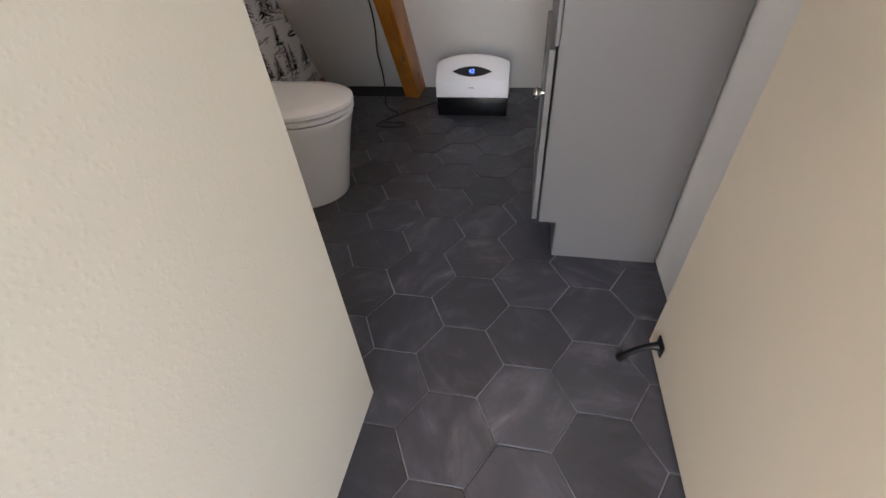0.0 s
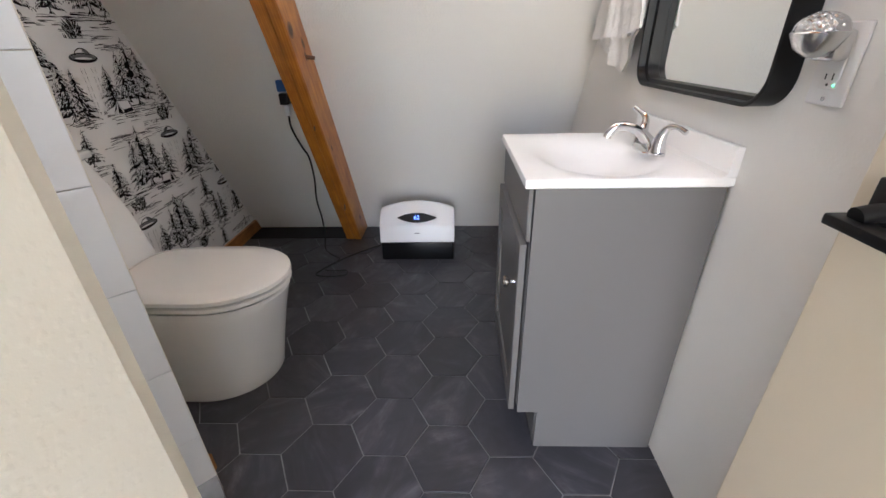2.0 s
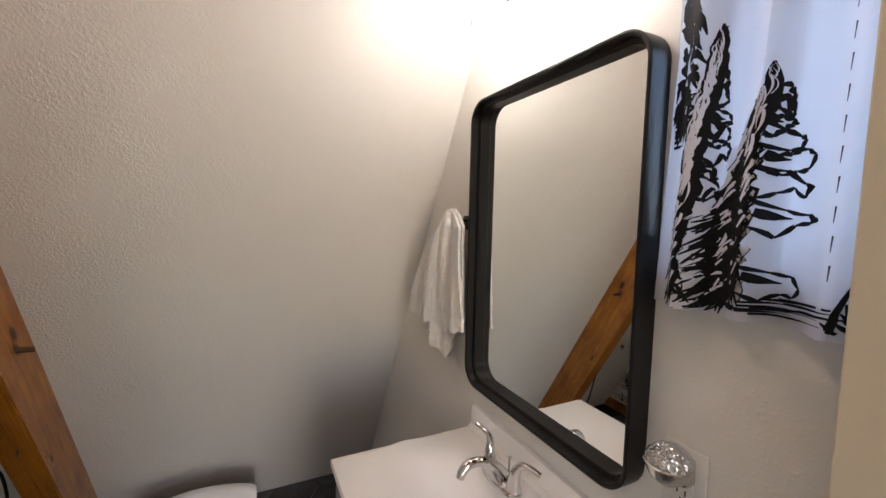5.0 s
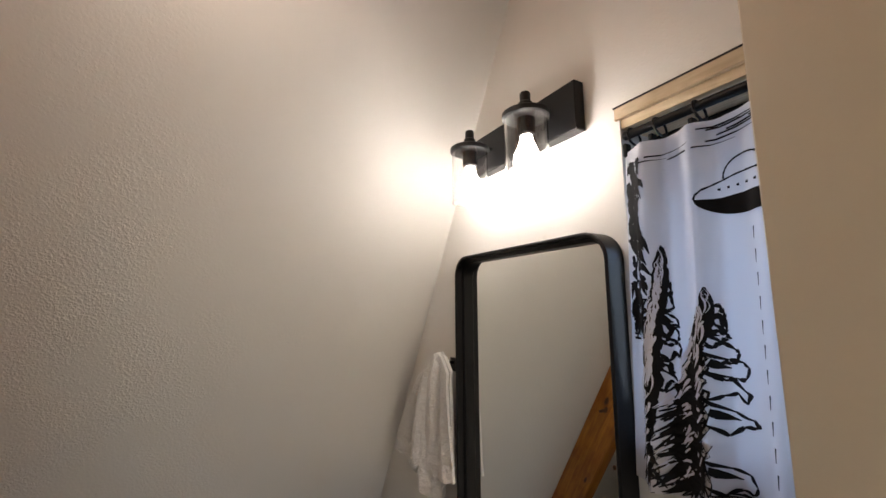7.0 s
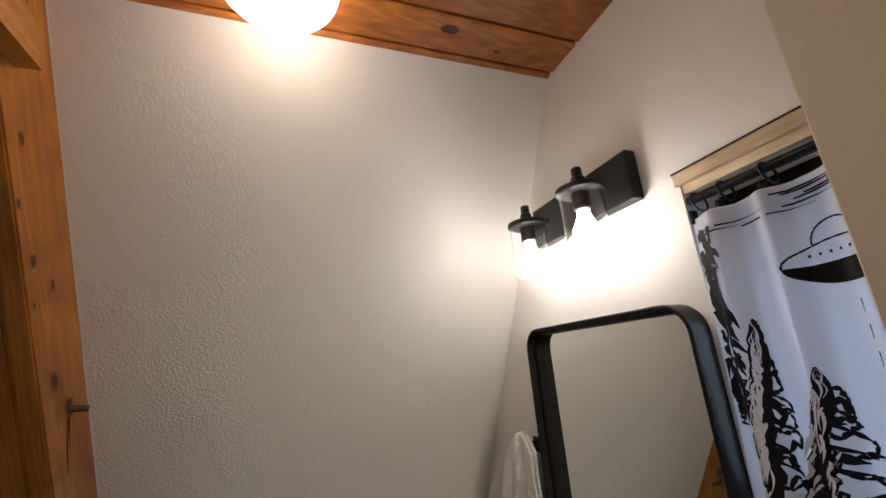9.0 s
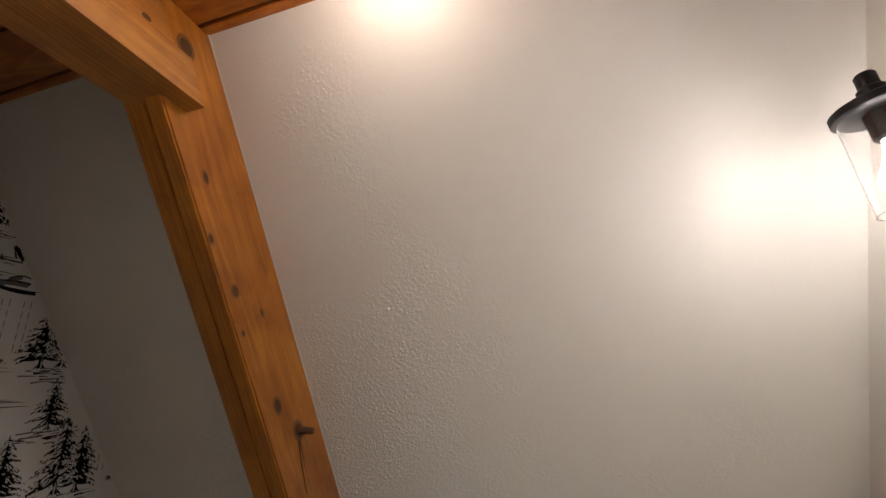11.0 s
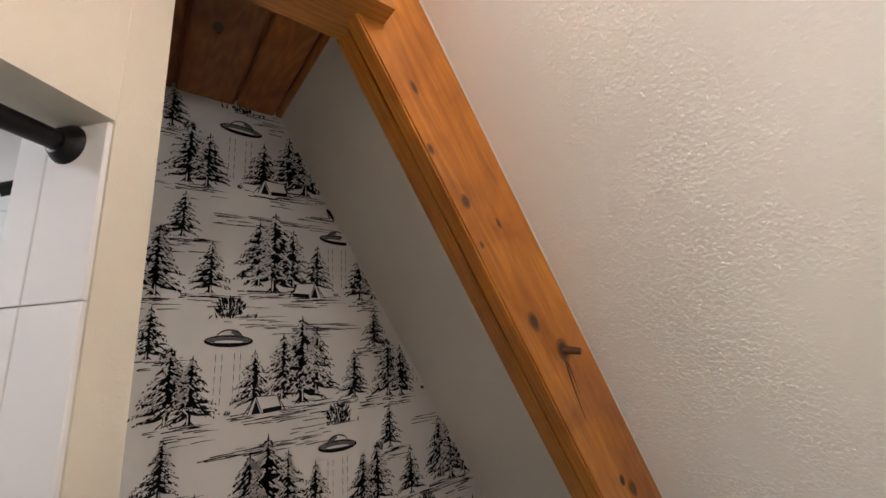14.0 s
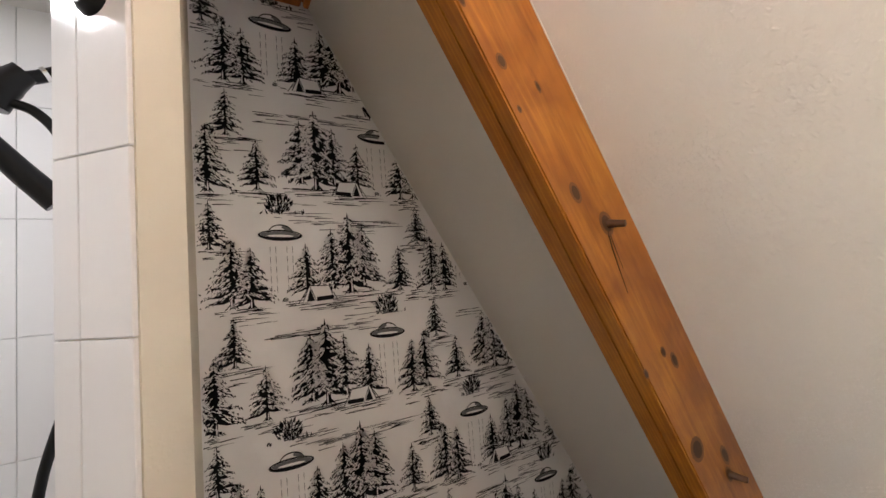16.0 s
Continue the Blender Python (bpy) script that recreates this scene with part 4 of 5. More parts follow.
MY0, MY1, MZ0, MZ1 = 0.846, 1.405, 0.983, 1.776
mi = thing("wall_mirror", (-0.02, 1.127, 1.0), "rectangular wall mirror with rounded corners in a deep black metal frame", "mirror")
rg = [rounded(MY0, MY1, MZ0, MZ1, 0.058, x) for x in (-0.001, -0.0465)] + [rounded(MY0 + 0.002, MY1 - 0.002, MZ0 + 0.002, MZ1 - 0.002, 0.056, -0.048)]
for inset, x in ((0.006, -0.048), (0.008, -0.0465), (0.008, -0.027), (0.0105, -0.0255), (0.0160, -0.0255), (0.0175, -0.024), (0.0175, -0.006)):
    rg.append(rounded(MY0 + inset, MY1 - inset, MZ0 + inset, MZ1 - inset, 0.058 - 0.8 * inset, x))
part("frame", bm_loft(rg, False), M_BLACK, mi, "deep black metal frame", True)
gl = bm_loft([rounded(MY0 + 0.017, MY1 - 0.017, MZ0 + 0.017, MZ1 - 0.017, 0.0445, x) for x in (-0.0085, -0.003)])
part("mirror_glass", gl, M_MIRROR, mi, "clear silvered glass")


# ---- wall outlet with night light ----
def outlet(name, label, put):
    o = thing(name, put @ Vector((0, 0, 0)), label, "outlet", "wall outlets")

    def add(nm, bm, mat, lab="", parent=None, smooth=True):
        bmesh.ops.transform(bm, matrix=put, verts=bm.verts)
        return part(nm, bm, mat, parent or o, lab, smooth)

    # local frame: x across, y up, z out of the wall
    pl = add("cover_plate", bm_box(-0.035, 0.035, -0.0575, 0.0575, 0.0, 0.006, 0.003, 2), M_PLATE)
    rc = add("receptacle", bm_box(-0.0165, 0.0165, -0.0335, 0.0335, 0.004, 0.0085, 0.002, 2), M_PLATE)
    for cy in (-0.019, 0.019):
        for sx, h in ((-0.0065, 0.004), (0.0065, 0.0048)):
            add("slot", bm_box(sx - 0.001, sx + 0.001, cy - h + 0.003, cy + h + 0.003, 0.008, 0.0089), M_SLOT, "", rc, False)
        add("slot", bm_box(-0.002, 0.002, cy - 0.010, cy - 0.0065, 0.008, 0.0089), M_SLOT, "", rc, False)
    for cy in (-0.048, 0.048):
        add("screw", bm_lathe([(0.0032, 0.005), (0.0032, 0.0067), (0.0015, 0.0072), (0, 0.0072)], 12, Matrix.Translation((0, cy, 0))), M_NICKEL)
    return o, add, rc


o1, add1, rc1 = outlet("wall_outlet", "white wall outlet with a small green light on the textured wall", Matrix(((0, 0, -1, -0.0005), (-1, 0, 0, 0.776), (0, 1, 0, 1.058), (0, 0, 0, 1))))
add1("led", bm_lathe([(0.0016, 0.008), (0.0016, 0.0094), (0, 0.0098)], 10, Matrix.Translation((0.0125, -0.028, 0))), M_LED, "small green light", rc1)
nl = thing("night_light", (-0.045, 0.779, 1.105), "round crystal night light in a silver cup plugged into the outlet", "night light")
part("plug_body", bm_box(-0.034, -0.008, 0.754, 0.798, 1.064, 1.106, 0.006, 2), M_NICKEL, nl, "", True)
part("cup", bm_lathe([(0, -0.026), (0.014, -0.024), (0.027, -0.014), (0.034, 0.0), (0.037, 0.007), (0.035, 0.009), (0, 0.009)], 32, Matrix.Translation((-0.048, 0.774, 1.094)) @ Matrix.Diagonal((0.95, 0.95, 1, 1))), M_NICKEL, nl, "polished silver cup", True)
cr = bmesh.new()
bmesh.ops.create_icosphere(cr, subdivisions=3, radius=0.0335, matrix=Matrix.Translation((-0.048, 0.774, 1.105)) @ Matrix.Diagonal((1, 1, 0.74, 1)))
part("crystal_dome", cr, M_CRYSTAL, nl, "clear faceted dome")


# ---- vanity light ----
LX = -0.100
vl = thing("vanity_light", (0, 1.10, 2.06), "black two-lamp vanity light with clear glass shades, lit", "wall lamp")
part("back_plate", bm_box(-0.030, -0.0005, 0.918, 1.298, 2.006, 2.120, 0.002, 1), M_BLACK, vl)
for ly in (0.997, 1.228):
    arm = part("arm", bm_tube([(-0.028, ly, 2.068), (-0.055, ly, 2.068), (LX, ly, 2.068)], 0.0065, 12, 3), M_BLACK, vl, "", True)
    part("cap", bm_lathe([(0, 2.058), (0.050, 2.058), (0.053, 2.056), (0.053, 2.046), (0.050, 2.044), (0, 2.044)], 36, Matrix.Translation((LX, ly, 0))), M_BLACK, arm, "", True)
    part("finial", bm_lathe([(0.0155, 2.056), (0.0155, 2.082), (0.012, 2.085), (0.012, 2.104), (0.010, 2.107), (0, 2.107)], 24, Matrix.Translation((LX, ly, 0))), M_BLACK, arm, "", True)
    part("socket", bm_lathe([(0.020, 2.045), (0.020, 2.008), (0.016, 2.004), (0, 2.004)], 24, Matrix.Translation((LX, ly, 0))), M_BLACK, arm, "", True)
    part("bulb", bm_lathe([(0.013, 2.006), (0.014, 1.994), (0.021, 1.976), (0.029, 1.958), (0.030, 1.942), (0.024, 1.926), (0.012, 1.917), (0, 1.914)], 28, Matrix.Translation((LX, ly, 0))), M_BULB, vl, "glowing bulb", True)
    sd = part("shade", bm_lathe([(0.048, 2.045), (0.0485, 1.905), (0.0465, 1.905), (0.046, 2.045)], 40, Matrix.Translation((LX, ly, 0))), M_GLASS, vl, "clear glass shade", True)
    sd.visible_shadow = False

# ---- ceiling light ----
CLX, CLY = -0.742, 1.000
cl = thing("ceiling_light", (CLX, CLY, ZC), "round frosted glass ceiling light, lit warm", "ceiling light")
part("base", bm_lathe([(0, ZC), (0.105, ZC), (0.105, ZC - 0.018), (0.098, ZC - 0.022), (0, ZC - 0.022)], 40, Matrix.Translation((CLX, CLY, 0))), M_WHITEPLASTIC, cl, "", True)
prof = [(0.098, ZC - 0.020), (0.112, ZC - 0.030)] + [(0.119 * math.cos(a), ZC - 0.040 - 0.062 * math.sin(a)) for a in [radians(k * 9) for k in range(10)]] + [(0, ZC - 0.103)]
part("glass_dome", bm_lathe(prof, 48, Matrix.Translation((CLX, CLY, 0))), M_DOME, cl, "frosted glass dome", True)


# ---- towel ----
hk = thing("towel_hook", (-0.01, 1.485, 1.44), "square black towel hook", "hook")
part("hook_plate", bm_box(-0.008, -0.0005, 1.467, 1.505, 1.424, 1.466, 0.0015, 1), M_BLACK, hk)
part("hook_arm", bm_tube([(-0.006, 1.486, 1.452), (-0.030, 1.486, 1.452), (-0.045, 1.486, 1.456), (-0.050, 1.486, 1.470)], 0.006, 10, 4), M_BLACK, hk, "", True)


def towel_layer(near_marks, far_marks, low_marks, shift, thick):
    """One hanging layer of the towel, gathered at the hook and pleated below it."""
    rows, n, levels = [], 44, 34

    def along(f, marks):
        for (fa, a), (fb, c) in zip(marks, marks[1:]):
            if f <= fb:
                return a + (c - a) * (f - fa) / (fb - fa)
        return marks[-1][1]

    for j in range(levels + 1):
        f = j / levels
        near, far = along(f, near_marks), along(f, far_marks)
        front, back = [], []
        for k in range(n + 1):
            u = k / n
            y = near + (far - near) * u
            top = 1.482 - 0.050 * abs(u - 0.35) ** 1.5
            z = top + (along(u, low_marks) - top) * f
            deep = 0.004 + 0.0065 * min(f * 4, 1.0)
            p = u * 2 * math.pi
            fold = deep * (math.sin(2.3 * p + 0.9 * math.sin(p + 2 * f) + 0.4) + 0.5 * math.sin(4.7 * p + 2.0 + 2 * f))
            bulge = 0.016 * math.sin(math.pi * u) * (1 - 0.5 * f)
            band = -0.0026 if 0.84 < f < 0.90 else 0.0
            front.append((-0.046 - shift - bulge - fold - band, y, z + 0.002 * math.sin(9 * p)))
            back.append((min(-0.012, -0.046 - shift - bulge - fold + thick), y, z + 0.004 * f + 0.002 * math.sin(9 * p)))
        rows.append(front + back[::-1])
    rows.insert(0, [(-0.046 + (x + 0.046) * 0.4, 1.490 + (y - 1.490) * 0.5, z + 0.004) for x, y, z in rows[0]])
    return bm_loft(rows, True)


tw = thing("hand_towel", (-0.05, 1.49, 1.47), "white terry hand towel hanging in folds from a hook", "towel")
part("front_layer", towel_layer([(0, 1.470), (0.12, 1.432), (0.5, 1.422), (1.0, 1.400)], [(0, 1.515), (0.15, 1.625), (0.5, 1.735), (0.8, 1.810), (1.0, 1.835)], [(0, 1.128), (0.25, 1.105), (0.6, 1.112), (1.0, 1.100)], 0.010, 0.008), M_TOWEL, tw, "", True)
part("back_layer", towel_layer([(0, 1.474), (0.12, 1.436), (0.5, 1.428), (1.0, 1.425)], [(0, 1.510), (0.15, 1.610), (0.5, 1.710), (0.8, 1.770), (1.0, 1.780)], [(0, 1.150), (0.33, 1.000), (0.75, 1.060), (1.0, 1.105)], -0.004, 0.010), M_TOWEL, tw, "", True)


# ---- dehumidifier ----
DX0, DX1 = -1.014, -0.594
DXC = (DX0 + DX1) / 2


def arch(x):
    u = (x - DXC) / (DX1 - DXC)
    return 0.040 * (1 - u * u)


dh = thing("dehumidifier", (DXC, 2.25, 0), "white and black dehumidifier with a lit blue display", "dehumidifier")
part("water_tank", bm_box(DX0 + 0.006, DX1 - 0.006, 2.130, 2.330, 0.0, 0.106, 0.004, 2), M_BLACKPLASTIC, dh, "glossy black water tank", True)
rows = []
nx = 20
for i in range(nx + 1):
    x = DX0 + (DX1 - DX0) * i / nx
    a = arch(x)
    e = 0.006 if i in (0, nx) else 0.0
    sec = [(2.142 + e, 0.101 + 0.06 * a), (2.136 + e, 0.106 + 0.06 * a), (2.146 + e, 0.190 + 0.2 * a), (2.154 + e, 0.203 + 0.2 * a), (2.222, 0.269 + a - e), (2.236, 0.275 + a - e), (2.262, 0.272 + a - e), (2.340, 0.212 + 0.5 * a), (2.345, 0.10)]
    rows.append([(x, yy, zz) for yy, zz in sec])
part("housing", bm_loft(rows), M_WHITEPLASTIC, dh, "white plastic housing", True)
# front slope between the two lines carries the display
nrm = Vector((0, -0.098, 0.068)).normalized()
along = Vector((0, 0.068, 0.098)).normalized()
org = Vector((DXC, 2.174, 0.240))


def eye_shape(w_, h_, lift, n=18):
    bm = bmesh.new()
    pts = []
    for k in range(n + 1):
        u = -1 + 2 * k / n
        pts.append((u * w_, h_ * (1 - u * u)))
    for k in range(n - 1, 0, -1):
        u = -1 + 2 * k / n
        pts.append((u * w_, -h_ * (1 - u * u)))
    rings_ = [[org + Vector((u, 0, 0)) + along * v + nrm * l for u, v in pts] for l in (-0.012, lift)]
    bm.free()
    return bm_loft(rings_)


dp = part("display_panel", eye_shape(0.112, 0.028, 0.004), M_BLACKPLASTIC, dh, "black almond-shaped display panel", True)
txt = bpy.data.curves.new("digits", "FONT")
txt.body, txt.size, txt.align_x, txt.align_y = "62", 0.032, "CENTER", "CENTER"
tob = new("digits_tmp", txt)
bpy.context.view_layer.update()
me = bpy.data.meshes.new_from_object(tob)
bpy.data.objects.remove(tob)
me.materials.clear()
me.materials.append(M_DIGIT)
spot = org + nrm * 0.0048
me.transform(Matrix(((1, along.x * 0, nrm.x, spot.x), (0, along.y, nrm.y, spot.y), (0, along.z, nrm.z, spot.z), (0, 0, 0, 1))))
dg = new("digits", me)
dg.parent = dp
dg["label"] = "blue glowing number 62"
part("badge", bm_box(DXC - 0.014, DXC + 0.014, 2.1405, 2.1435, 0.158, 0.162), M_GREY, dh, "small grey maker's mark")

# ---- outlet on the leaning wall, plug and cord ----
up = Vector((0, -0.577, 1)).normalized()
outn = Vector((0, -1, -0.577)).normalized()
oc = Vector((-1.375, slope_y(0.92), 0.92)) + outn * 0.0005
o2, add2, rc2 = outlet("wall_outlet", "white wall outlet behind the beam on the leaning wall", Matrix(((1, 0, outn.x, oc.x), (0, up.y, outn.y, oc.y), (0, up.z, outn.z, oc.z), (0, 0, 0, 1))))
pg = thing("plug_adapter", oc, "black and blue plug in the outlet with a white cord connector", "plug")
part("plug", bm_box(-1.393, -1.350, oc.y - 0.052, oc.y - 0.014, 0.925, 0.975, 0.005, 2), M_BLUE, pg, "", True)
part("lower_plug", bm_box(-1.390, -1.350, oc.y - 0.055, oc.y - 0.012, 0.868, 0.918, 0.006, 2), M_BLACKPLASTIC, pg, "", True)
part("connector", bm_box(-1.378, -1.356, oc.y - 0.043, oc.y - 0.020, 0.818, 0.866, 0.005, 2), M_WHITEPLASTIC, pg, "white connector", True)
cd = [(-1.367, oc.y - 0.030, 0.822), (-1.366, oc.y - 0.028, 0.76), (-1.350, oc.y + 0.02, 0.66), (-1.335, oc.y + 0.05, 0.60), (-1.345, oc.y + 0.10, 0.47), (-1.375, oc.y + 0.16, 0.33), (-1.380, oc.y + 0.21, 0.20), (-1.400, 2.34, 0.06), (-1.385, 2.27, 0.006), (-1.33, 2.19, 0.006), (-1.262, 2.13, 0.006), (-1.30, 2.05, 0.006), (-1.345, 1.955, 0.006), (-1.27, 1.930, 0.006), (-1.185, 1.945, 0.006), (-1.19, 1.995, 0.006), (-1.27, 1.985, 0.010), (-1.31, 2.02, 0.006), (-1.23, 2.14, 0.006), (-1.12, 2.25, 0.006), (-1.035, 2.29, 0.02), (-1.00, 2.30, 0.05)]
tagged(part("power_cord", bm_tube(cd, 0.0048, 8, 6), M_CORD, None, "", True), "black power cord from the outlet across the floor", "cord")


# ---- curtain ----
CZ0, CZ1 = 1.336, 1.916


def wave(y, z):
    """Uneven pleats: deep where the clips gather the cloth, opening towards the hem; flat at the side hem."""
    f = (CZ1 - z) / (CZ1 - CZ0)
    e = min(max((y - 0.785) / 0.045, 0.0), 1.0)
    amp = 0.0130 * (0.75 + 0.40 * f) * (1 - 0.60 * e)
    a = 2 * math.pi * (y - 0.684 - 0.020 * f - 0.004 * math.sin(y * 31)) / 0.088
    return -0.031 + 0.012 * e - amp * (math.cos(a) + 0.28 * math.cos(2 * a + 0.8)) + 0.005 * math.sin(y * 2 * math.pi / 0.29) * f * (1 - e)


def side_hem(z):
    return 0.814 + 0.026 * (CZ1 - z) / (CZ1 - CZ0)


cu = thing("window_curtain", (-0.03, 0.45, CZ1), "white short curtain printed with black pines and saucers, backlit", "curtain")
ny, nz = 150, 18
b = bmesh.new()
levels = [CZ0 + (CZ1 - CZ0) * j / nz for j in range(nz + 1)]
grid = [[b.verts.new((wave(0.03 + (side_hem(z) - 0.03) * i / ny, z), 0.03 + (side_hem(z) - 0.03) * i / ny, z)) for z in levels] for i in range(ny + 1)]
for i in range(ny):
    for j in range(nz):
        b.faces.new((grid[i][j], grid[i + 1][j], grid[i + 1][j + 1], grid[i][j + 1]))
part("cloth", b, M_CURTAIN, cu, "thin white cloth", True)


def curtain_print():
    rng = random.Random(4)
    bm, pale = bmesh.new(), bmesh.new()
    over = lambda u, v: (put(u, v)[0] - 0.0012, u, min(max(v, CZ0 + 0.001), CZ1 - 0.001))
    put = lambda u, v: (wave(u, min(max(v, CZ0), CZ1)) - 0.0022, u, min(max(v, CZ0 + 0.001), CZ1 - 0.001))

    def big_pine(foot, z0, h, dark, light, lean):
        """Solid brushwork on the shaded side of the trunk, ragged open lobes on the lit side."""
        tiers = 15
        for i in range(tiers):
            f = i / (tiers - 1)
            y0 = foot - lean * f
            zz = z0 + h * (0.10 + 0.88 * f) + rng.uniform(-0.006, 0.006)
            r = dark * min(1.0, 1.7 * (1 - f)) + 0.002
            for k in range(15):
                e = r * rng.uniform(0.30, 1.10)
                stroke(bm, put, (y0 + r * rng.uniform(-0.05, 0.25), zz + rng.uniform(-0.006, 0.010)), (y0 + e, zz - rng.uniform(0.020, 0.060)), min(rng.uniform(0.006, 0.017), 0.002 + r * 0.22), 0.004, rng.uniform(-0.006, 0.006), 5)
            for k in range(5):
                e0 = r * rng.uniform(0.02, 0.75)
                e1 = e0 + r * rng.uniform(0.20, 0.40)
                za = zz + rng.uniform(-0.012, 0.012)
                stroke(pale, over, (y0 + e0, za), (y0 + e1, za - rng.uniform(0.012, 0.034)), min(rng.uniform(0.0020, 0.0048), r * 0.12), 0.0012, rng.uniform(-0.004, 0.004), 5)
            if light < 0.02 or rng.random() < 0.42:
                continue
            # an open lobe: out along its upper edge, a blunt ragged tip, back underneath
            r = light * (1 - f) ** 0.55 + 0.004
            e = r * rng.uniform(0.45, 1.12)
            pts = [(0.0, 0.008), (-0.45, -0.002), (-0.85, -0.010), (-1.0, -0.022), (-0.86, -0.031), (-0.6, -0.026), (-0.3, -0.034), (0.0, -0.030)]
            pts = [(y0 + u * e, zz + v * rng.uniform(0.6, 1.2) + rng.uniform(-0.005, 0.005)) for u, v in pts]
            for p, q in zip(pts, pts[1:]):
                stroke(bm, put, p, q, rng.uniform(0.0034, 0.0056), 0.0040, rng.uniform(-0.002, 0.002), 3)
            if rng.random() < 0.5:
                stroke(bm, put, (y0 - e * 0.08, zz - 0.008), (y0 - e * rng.uniform(0.45, 0.75), zz - 0.016), 0.011, 0.003, 0.002, 4)
        stroke(bm, put, (foot, z0), (foot, z0 + h * 0.16), 0.014, 0.010, 0, 3)
        for k in range(4):
            stroke(bm, put, (foot + rng.uniform(-0.004, 0.004), z0 + 0.02), (foot + rng.uniform(-0.014, 0.014), z0 - 0.006), 0.004, 0.002, 0, 2)

    big_pine(0.704, 1.362, 0.300, 0.074, 0.070, 0.021)
    big_pine(0.782, 1.352, 0.350, 0.030, 0.019, 0.028)
    big_pine(0.770, 1.500, 0.225, 0.012, 0.030, 0.018)
    # the dark pine at the edge, and the cut-off one beside it near the hem
    for k in range(170):
        zz = rng.uniform(1.60, 1.895)
        y0 = rng.uniform(0.776, 0.818)
        stroke(bm, put, (y0, zz), (y0 + rng.uniform(-0.018, 0.014), zz - rng.uniform(0.010, 0.034)), rng.uniform(0.006, 0.014), 0.003, rng.uniform(-0.004, 0.004), 3)
    for k in range(12):
        zz = 1.372 + 0.016 * k
        stroke(bm, put, (0.790 - 0.0006 * k, zz), (0.782 + rng.uniform(-0.012, 0.004), zz - rng.uniform(0.012, 0.030)), rng.uniform(0.005, 0.012), 0.003, 0.002, 3)
    big_pine(0.420, 1.362, 0.36, 0.060, 0.060, 0.010)
    big_pine(0.250, 1.362, 0.40, 0.060, 0.060, 0.010)
    for k in range(10):
        zz = 1.348 + 0.0024 * k
        y0 = rng.uniform(0.62, 0.76)
        stroke(bm, put, (y0, zz), (y0 - rng.uniform(0.04, 0.13), zz + 0.002), 0.0026, 0.0014, 0, 6)
    for k in range(9):
        zz = 1.575 + 0.008 * k
        stroke(bm, put, (0.818, zz), (0.818 - rng.uniform(0.012, 0.035), zz), 0.0045, 0.003, 0, 2)
    for k in range(9):
        zz = CZ1 - 0.012 - 0.0035 * k
        y0 = rng.uniform(0.60, 0.80)
        stroke(bm, put, (y0, zz), (y0 - rng.uniform(0.05, 0.14), zz), 0.0025, 0.0012, 0, 6)
    # saucer
    cy, cz, rx, rz = 0.617, 1.792, 0.068, 0.030
    for k in range(60):
        a0, a1 = math.pi + math.pi * k / 60, math.pi + math.pi * (k + 1) / 60
        x0, x1 = cy + rx * math.cos(a0), cy + rx * math.cos(a1)
        flat_poly(bm, [(x0, cz), (x0, cz + rz * math.sin(a0)), (x1, cz + rz * math.sin(a1)), (x1, cz)], put)
    for k in range(12):
        a0, a1 = math.pi * k / 12, math.pi * (k + 1) / 12
        stroke(bm, put, (cy + rx * math.cos(a0), cz + 0.03 * math.sin(a0)), (cy + rx * math.cos(a1), cz + 0.03 * math.sin(a1)), 0.0035, 0.0035, 0, 1)
        stroke(bm, put, (cy + rx * 0.5 * math.cos(a0), cz + 0.028 + 0.028 * math.sin(a0)), (cy + rx * 0.5 * math.cos(a1), cz + 0.028 + 0.028 * math.sin(a1)), 0.0035, 0.0035, 0, 1)
    for k in range(7):
        stroke(bm, put, (cy - 0.045 + 0.014 * k, cz + 0.013), (cy - 0.041 + 0.014 * k, cz + 0.013), 0.005, 0.005, 0, 1)
    for yy in (0.612, 0.570):
        for k in range(11):
            stroke(bm, put, (yy, 1.74 - 0.032 * k), (yy + 0.001, 1.722 - 0.032 * k), 0.0022, 0.0018, 0, 1)
    # tent and undergrowth near the hem
    for a, c in (((0.610, 1.350), (0.595, 1.400)), ((0.595, 1.400), (0.560, 1.402)), ((0.560, 1.402), (0.548, 1.352)), ((0.612, 1.350), (0.548, 1.350))):
        stroke(bm, put, a, c, 0.004, 0.004, 0, 3)
    for k in range(14):
        y0 = 0.56 + 0.05 * rng.random()
        stroke(bm, put, (y0, 1.345), (y0 + rng.uniform(-0.02, 0.02), 1.345 + rng.uniform(0.01, 0.035)), 0.004, 0.003, 0, 2)
    out = [f for f in bm.faces if any(v.co.y > side_hem(v.co.z) - 0.001 or v.co.y < 0.032 for v in f.verts)]
    bmesh.ops.delete(bm, geom=out, context="FACES")
    out = [f for f in pale.faces if any(v.co.y > side_hem(v.co.z) - 0.001 or v.co.y < 0.032 for v in f.verts)]
    bmesh.ops.delete(pale, geom=out, context="FACES")
    return bm, pale


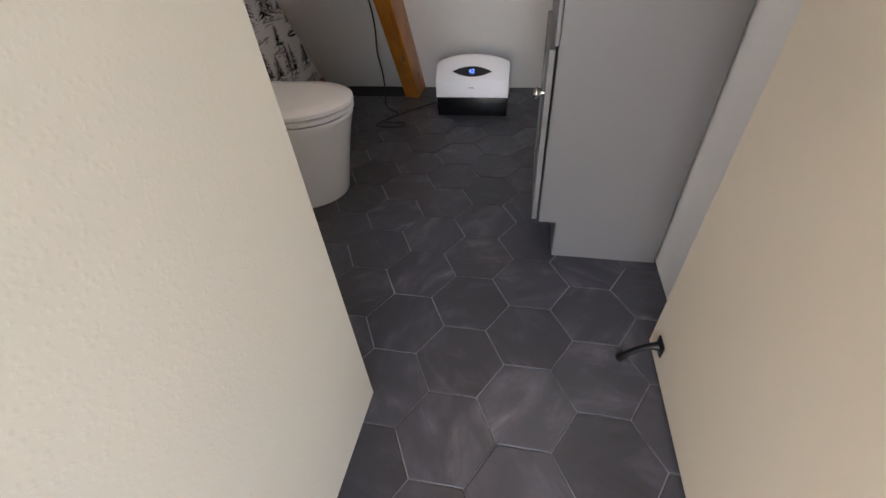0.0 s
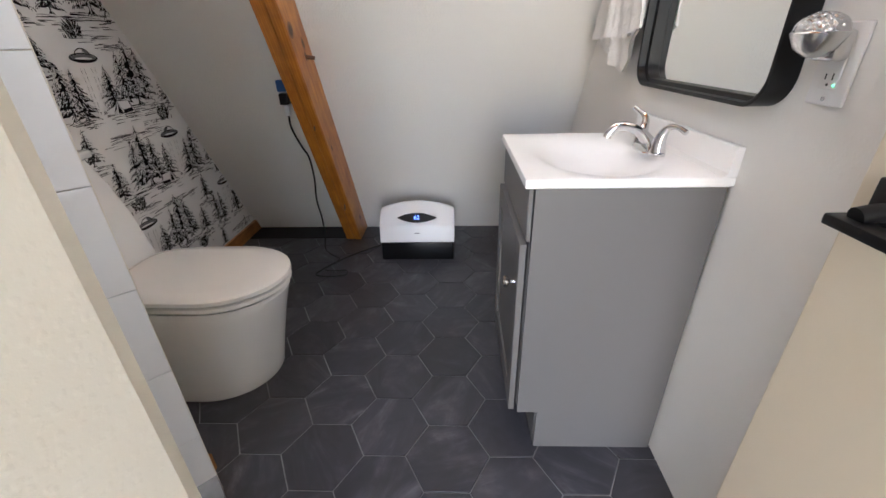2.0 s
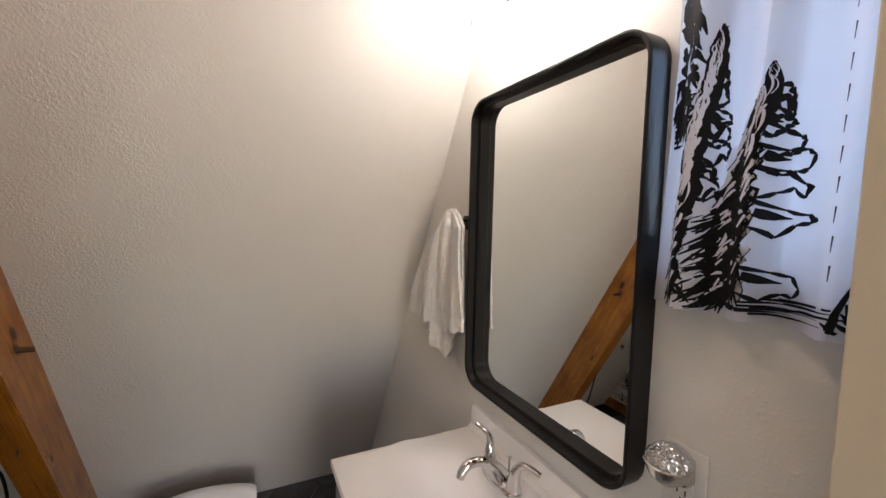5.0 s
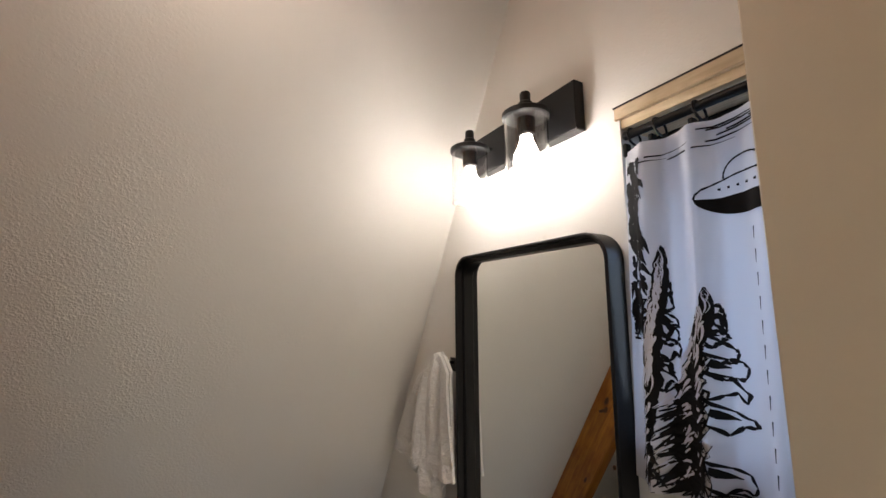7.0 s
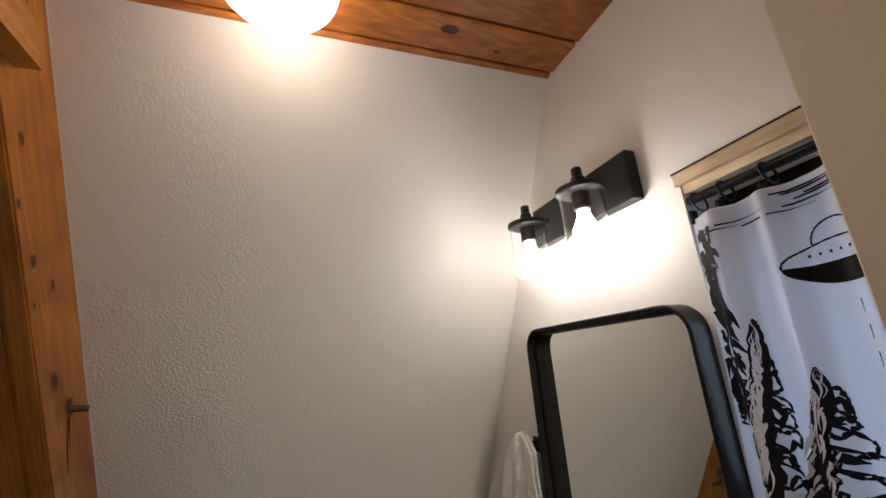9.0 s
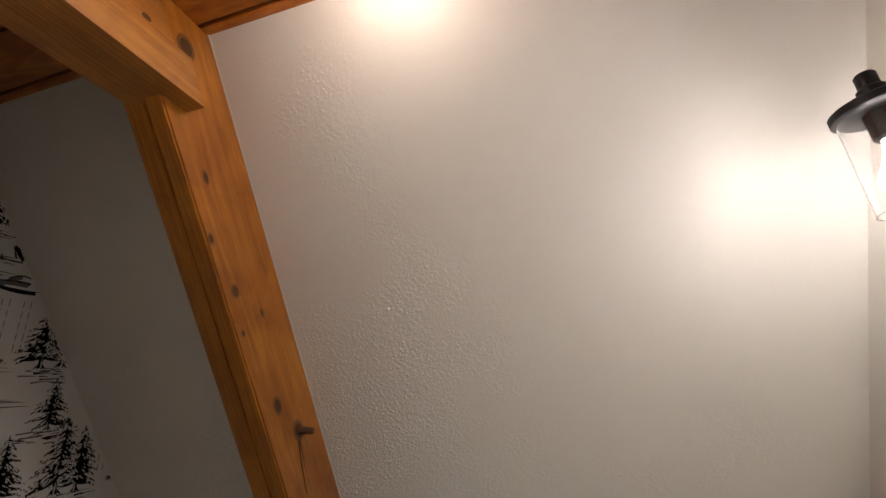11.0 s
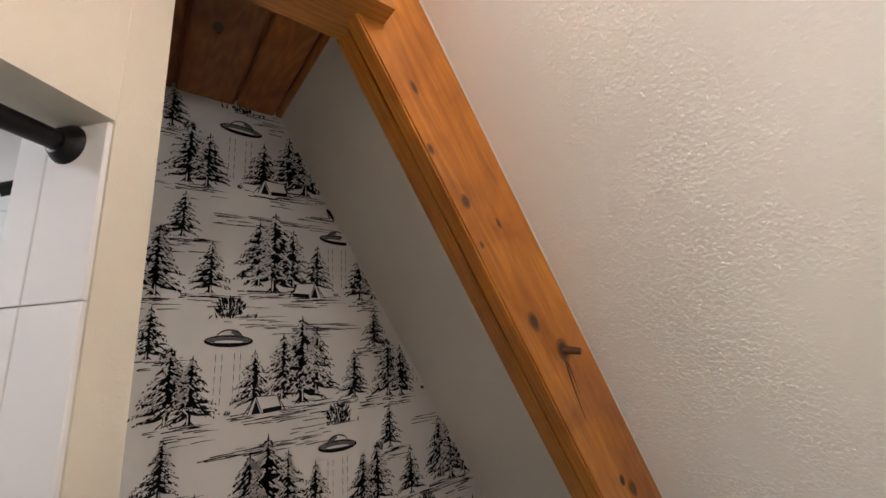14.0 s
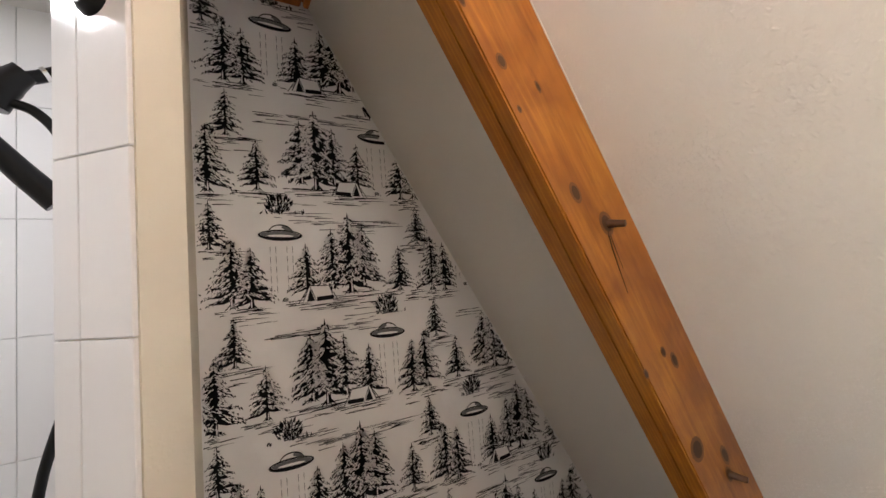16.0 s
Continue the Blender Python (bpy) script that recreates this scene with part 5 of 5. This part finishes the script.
dark_print, open_print = curtain_print()
tagged(part("print", dark_print, M_INK, cu, "black brush-drawn pines and saucers"), kind="stuff")
tagged(part("white_print", open_print, M_CLOTHDAYLIT, cu, "white boughs left open in the print"), kind="stuff")
cr_ = thing("curtain_rod", (0.02, 0.45, 1.962), "black curtain rod with rings inside the window opening", "curtain rod")
part("rod", bm_tube([(0.008, WIN_Y0 + 0.004, 1.962), (0.008, WIN_Y1 - 0.004, 1.962)], 0.0085, 14, 1), M_BLACK, cr_, "", True)
for k, ry in enumerate((0.812, 0.760, 0.690, 0.600, 0.500, 0.400, 0.300, 0.200, 0.100)):
    rgp = [(0.008 + 0.019 * math.cos(a), ry + 0.004 * math.sin(a), 1.953 + 0.019 * math.sin(a)) for a in [2 * math.pi * j / 16 for j in range(17)]]
    r1 = part("ring", bm_tube(rgp, 0.0022, 6, 1), M_BLACK, cr_, "", True)
    part("clip", bm_box(-0.024, -0.008, ry - 0.004, ry + 0.004, 1.908, 1.934, 0.0015, 1), M_BLACK, r1)

# ---- shower tiles ----
def tile_mesh(name, w_, h_, mat):
    bm = bm_box(-w_ / 2, w_ / 2, -h_ / 2, h_ / 2, 0, 0.007, 0.0012, 1)
    me = bpy.data.meshes.new(name)
    bm.to_mesh(me)
    bm.free()
    me.materials.append(mat)
    return me


TW, TH = 0.150, 0.220
part_wall = bpy.data.objects["wall_partition"]
structure("shower_backing", bm_box(WX, WX + 0.006, -0.40, 0.70, 0.0, 2.30), M_WHITEGROUT, "white grout behind shower tiles")
back = bpy.data.objects["shower_backing"]


def lay(mesh, m, parent):
    ob = new("tile", mesh)
    ob.parent = parent
    ob.matrix_parent_inverse = parent.matrix_basis.inverted()
    ob.matrix_basis = m


def facing(origin, across, out):
    a, o = Vector(across).normalized(), Vector(out).normalized()
    return Matrix(((a.x, 0, o.x, origin[0]), (a.y, 0, o.y, origin[1]), (a.z, 1, o.z, origin[2]), (0, 0, 0, 1)))


big = tile_mesh("shower_tile", TW - 0.0014, TH - 0.0014, M_WHITETILE)
random.seed(3)
Z0T = 0.005
for r in range(11):
    z = Z0T + TH * (r + 0.5)
    if z > 2.29:
        continue
    for c in range(4):
        lay(big, facing((-1.325 - TW * (c + 0.5), 0.7000, z), (1, 0, 0), (0, -1, 0)), part_wall)
large = tile_mesh("wall_tile", 0.1988, 0.2658, M_WHITETILE)
for r in range(9):
    z = -0.076 + 0.267 * (r + 0.5)
    if z < 2.2:
        for c in range(5):
            lay(large, facing((WX + 0.006 + random.uniform(0, 0.0006), 0.68 - 0.20 * (c + 0.5), z), (0, 1, 0), (1, 0, 0)), back)
# jamb of the far side: a wide bullnose column and a narrow one
jn = Vector((0.70, -0.72, 0)).normalized()
ja = Vector((0.715, 0.697, 0)).normalized()
wide_t, slim_t = tile_mesh("bullnose_tile", 0.0805, TH - 0.0014, M_WHITETILE), tile_mesh("jamb_tile", 0.0430, TH - 0.0014, M_WHITETILE)
for r in range(9):
    z = Z0T + TH * (r + 0.5)
    edge = Vector((-1.238, 0.778, 0))
    lay(wide_t, facing(Vector((0, 0, z)) + edge - ja * 0.0415 + jn * 0.0005, ja, jn), part_wall)
    lay(slim_t, facing(Vector((0, 0, z)) + edge - ja * 0.1042 + jn * 0.0005, ja, jn), part_wall)

# ---- floor ----
floor = structure("floor", bm_box(-2.07, 0.14, -1.47, 2.78, -0.12, -0.0035), M_GROUT, "dark hexagonal slate-look floor tiles with grey grout")
R = 0.1268
hexm = bpy.data.meshes.new("hex_tile")
b = bmesh.new()
ri = R - 0.0019
lo = [b.verts.new((ri * math.cos(radians(60 * k)), ri * math.sin(radians(60 * k)), -0.008)) for k in range(6)]
mid = [b.verts.new((ri * math.cos(radians(60 * k)), ri * math.sin(radians(60 * k)), -0.0012)) for k in range(6)]
hi = [b.verts.new(((ri - 0.0016) * math.cos(radians(60 * k)), (ri - 0.0016) * math.sin(radians(60 * k)), 0.0)) for k in range(6)]
for k in range(6):
    j = (k + 1) % 6
    b.faces.new((lo[k], lo[j], mid[j], mid[k]))
    b.faces.new((mid[k], mid[j], hi[j], hi[k]))
b.faces.new(hi)
b.to_mesh(hexm)
b.free()
hexm.materials.append(M_TILE)
for i in range(-9, 4):
    for j in range(-9, 12):
        cx = -0.420 + 1.5 * R * i
        cy = 0.338 + math.sqrt(3) * R * (j + 0.5 * (i % 2))
        if -2.05 < cx < 0.1 and -1.4 < cy < 2.72:
            ob = new("tile", hexm)
            ob.parent = floor
            ob.matrix_basis = Matrix.Translation((cx, cy, 0))
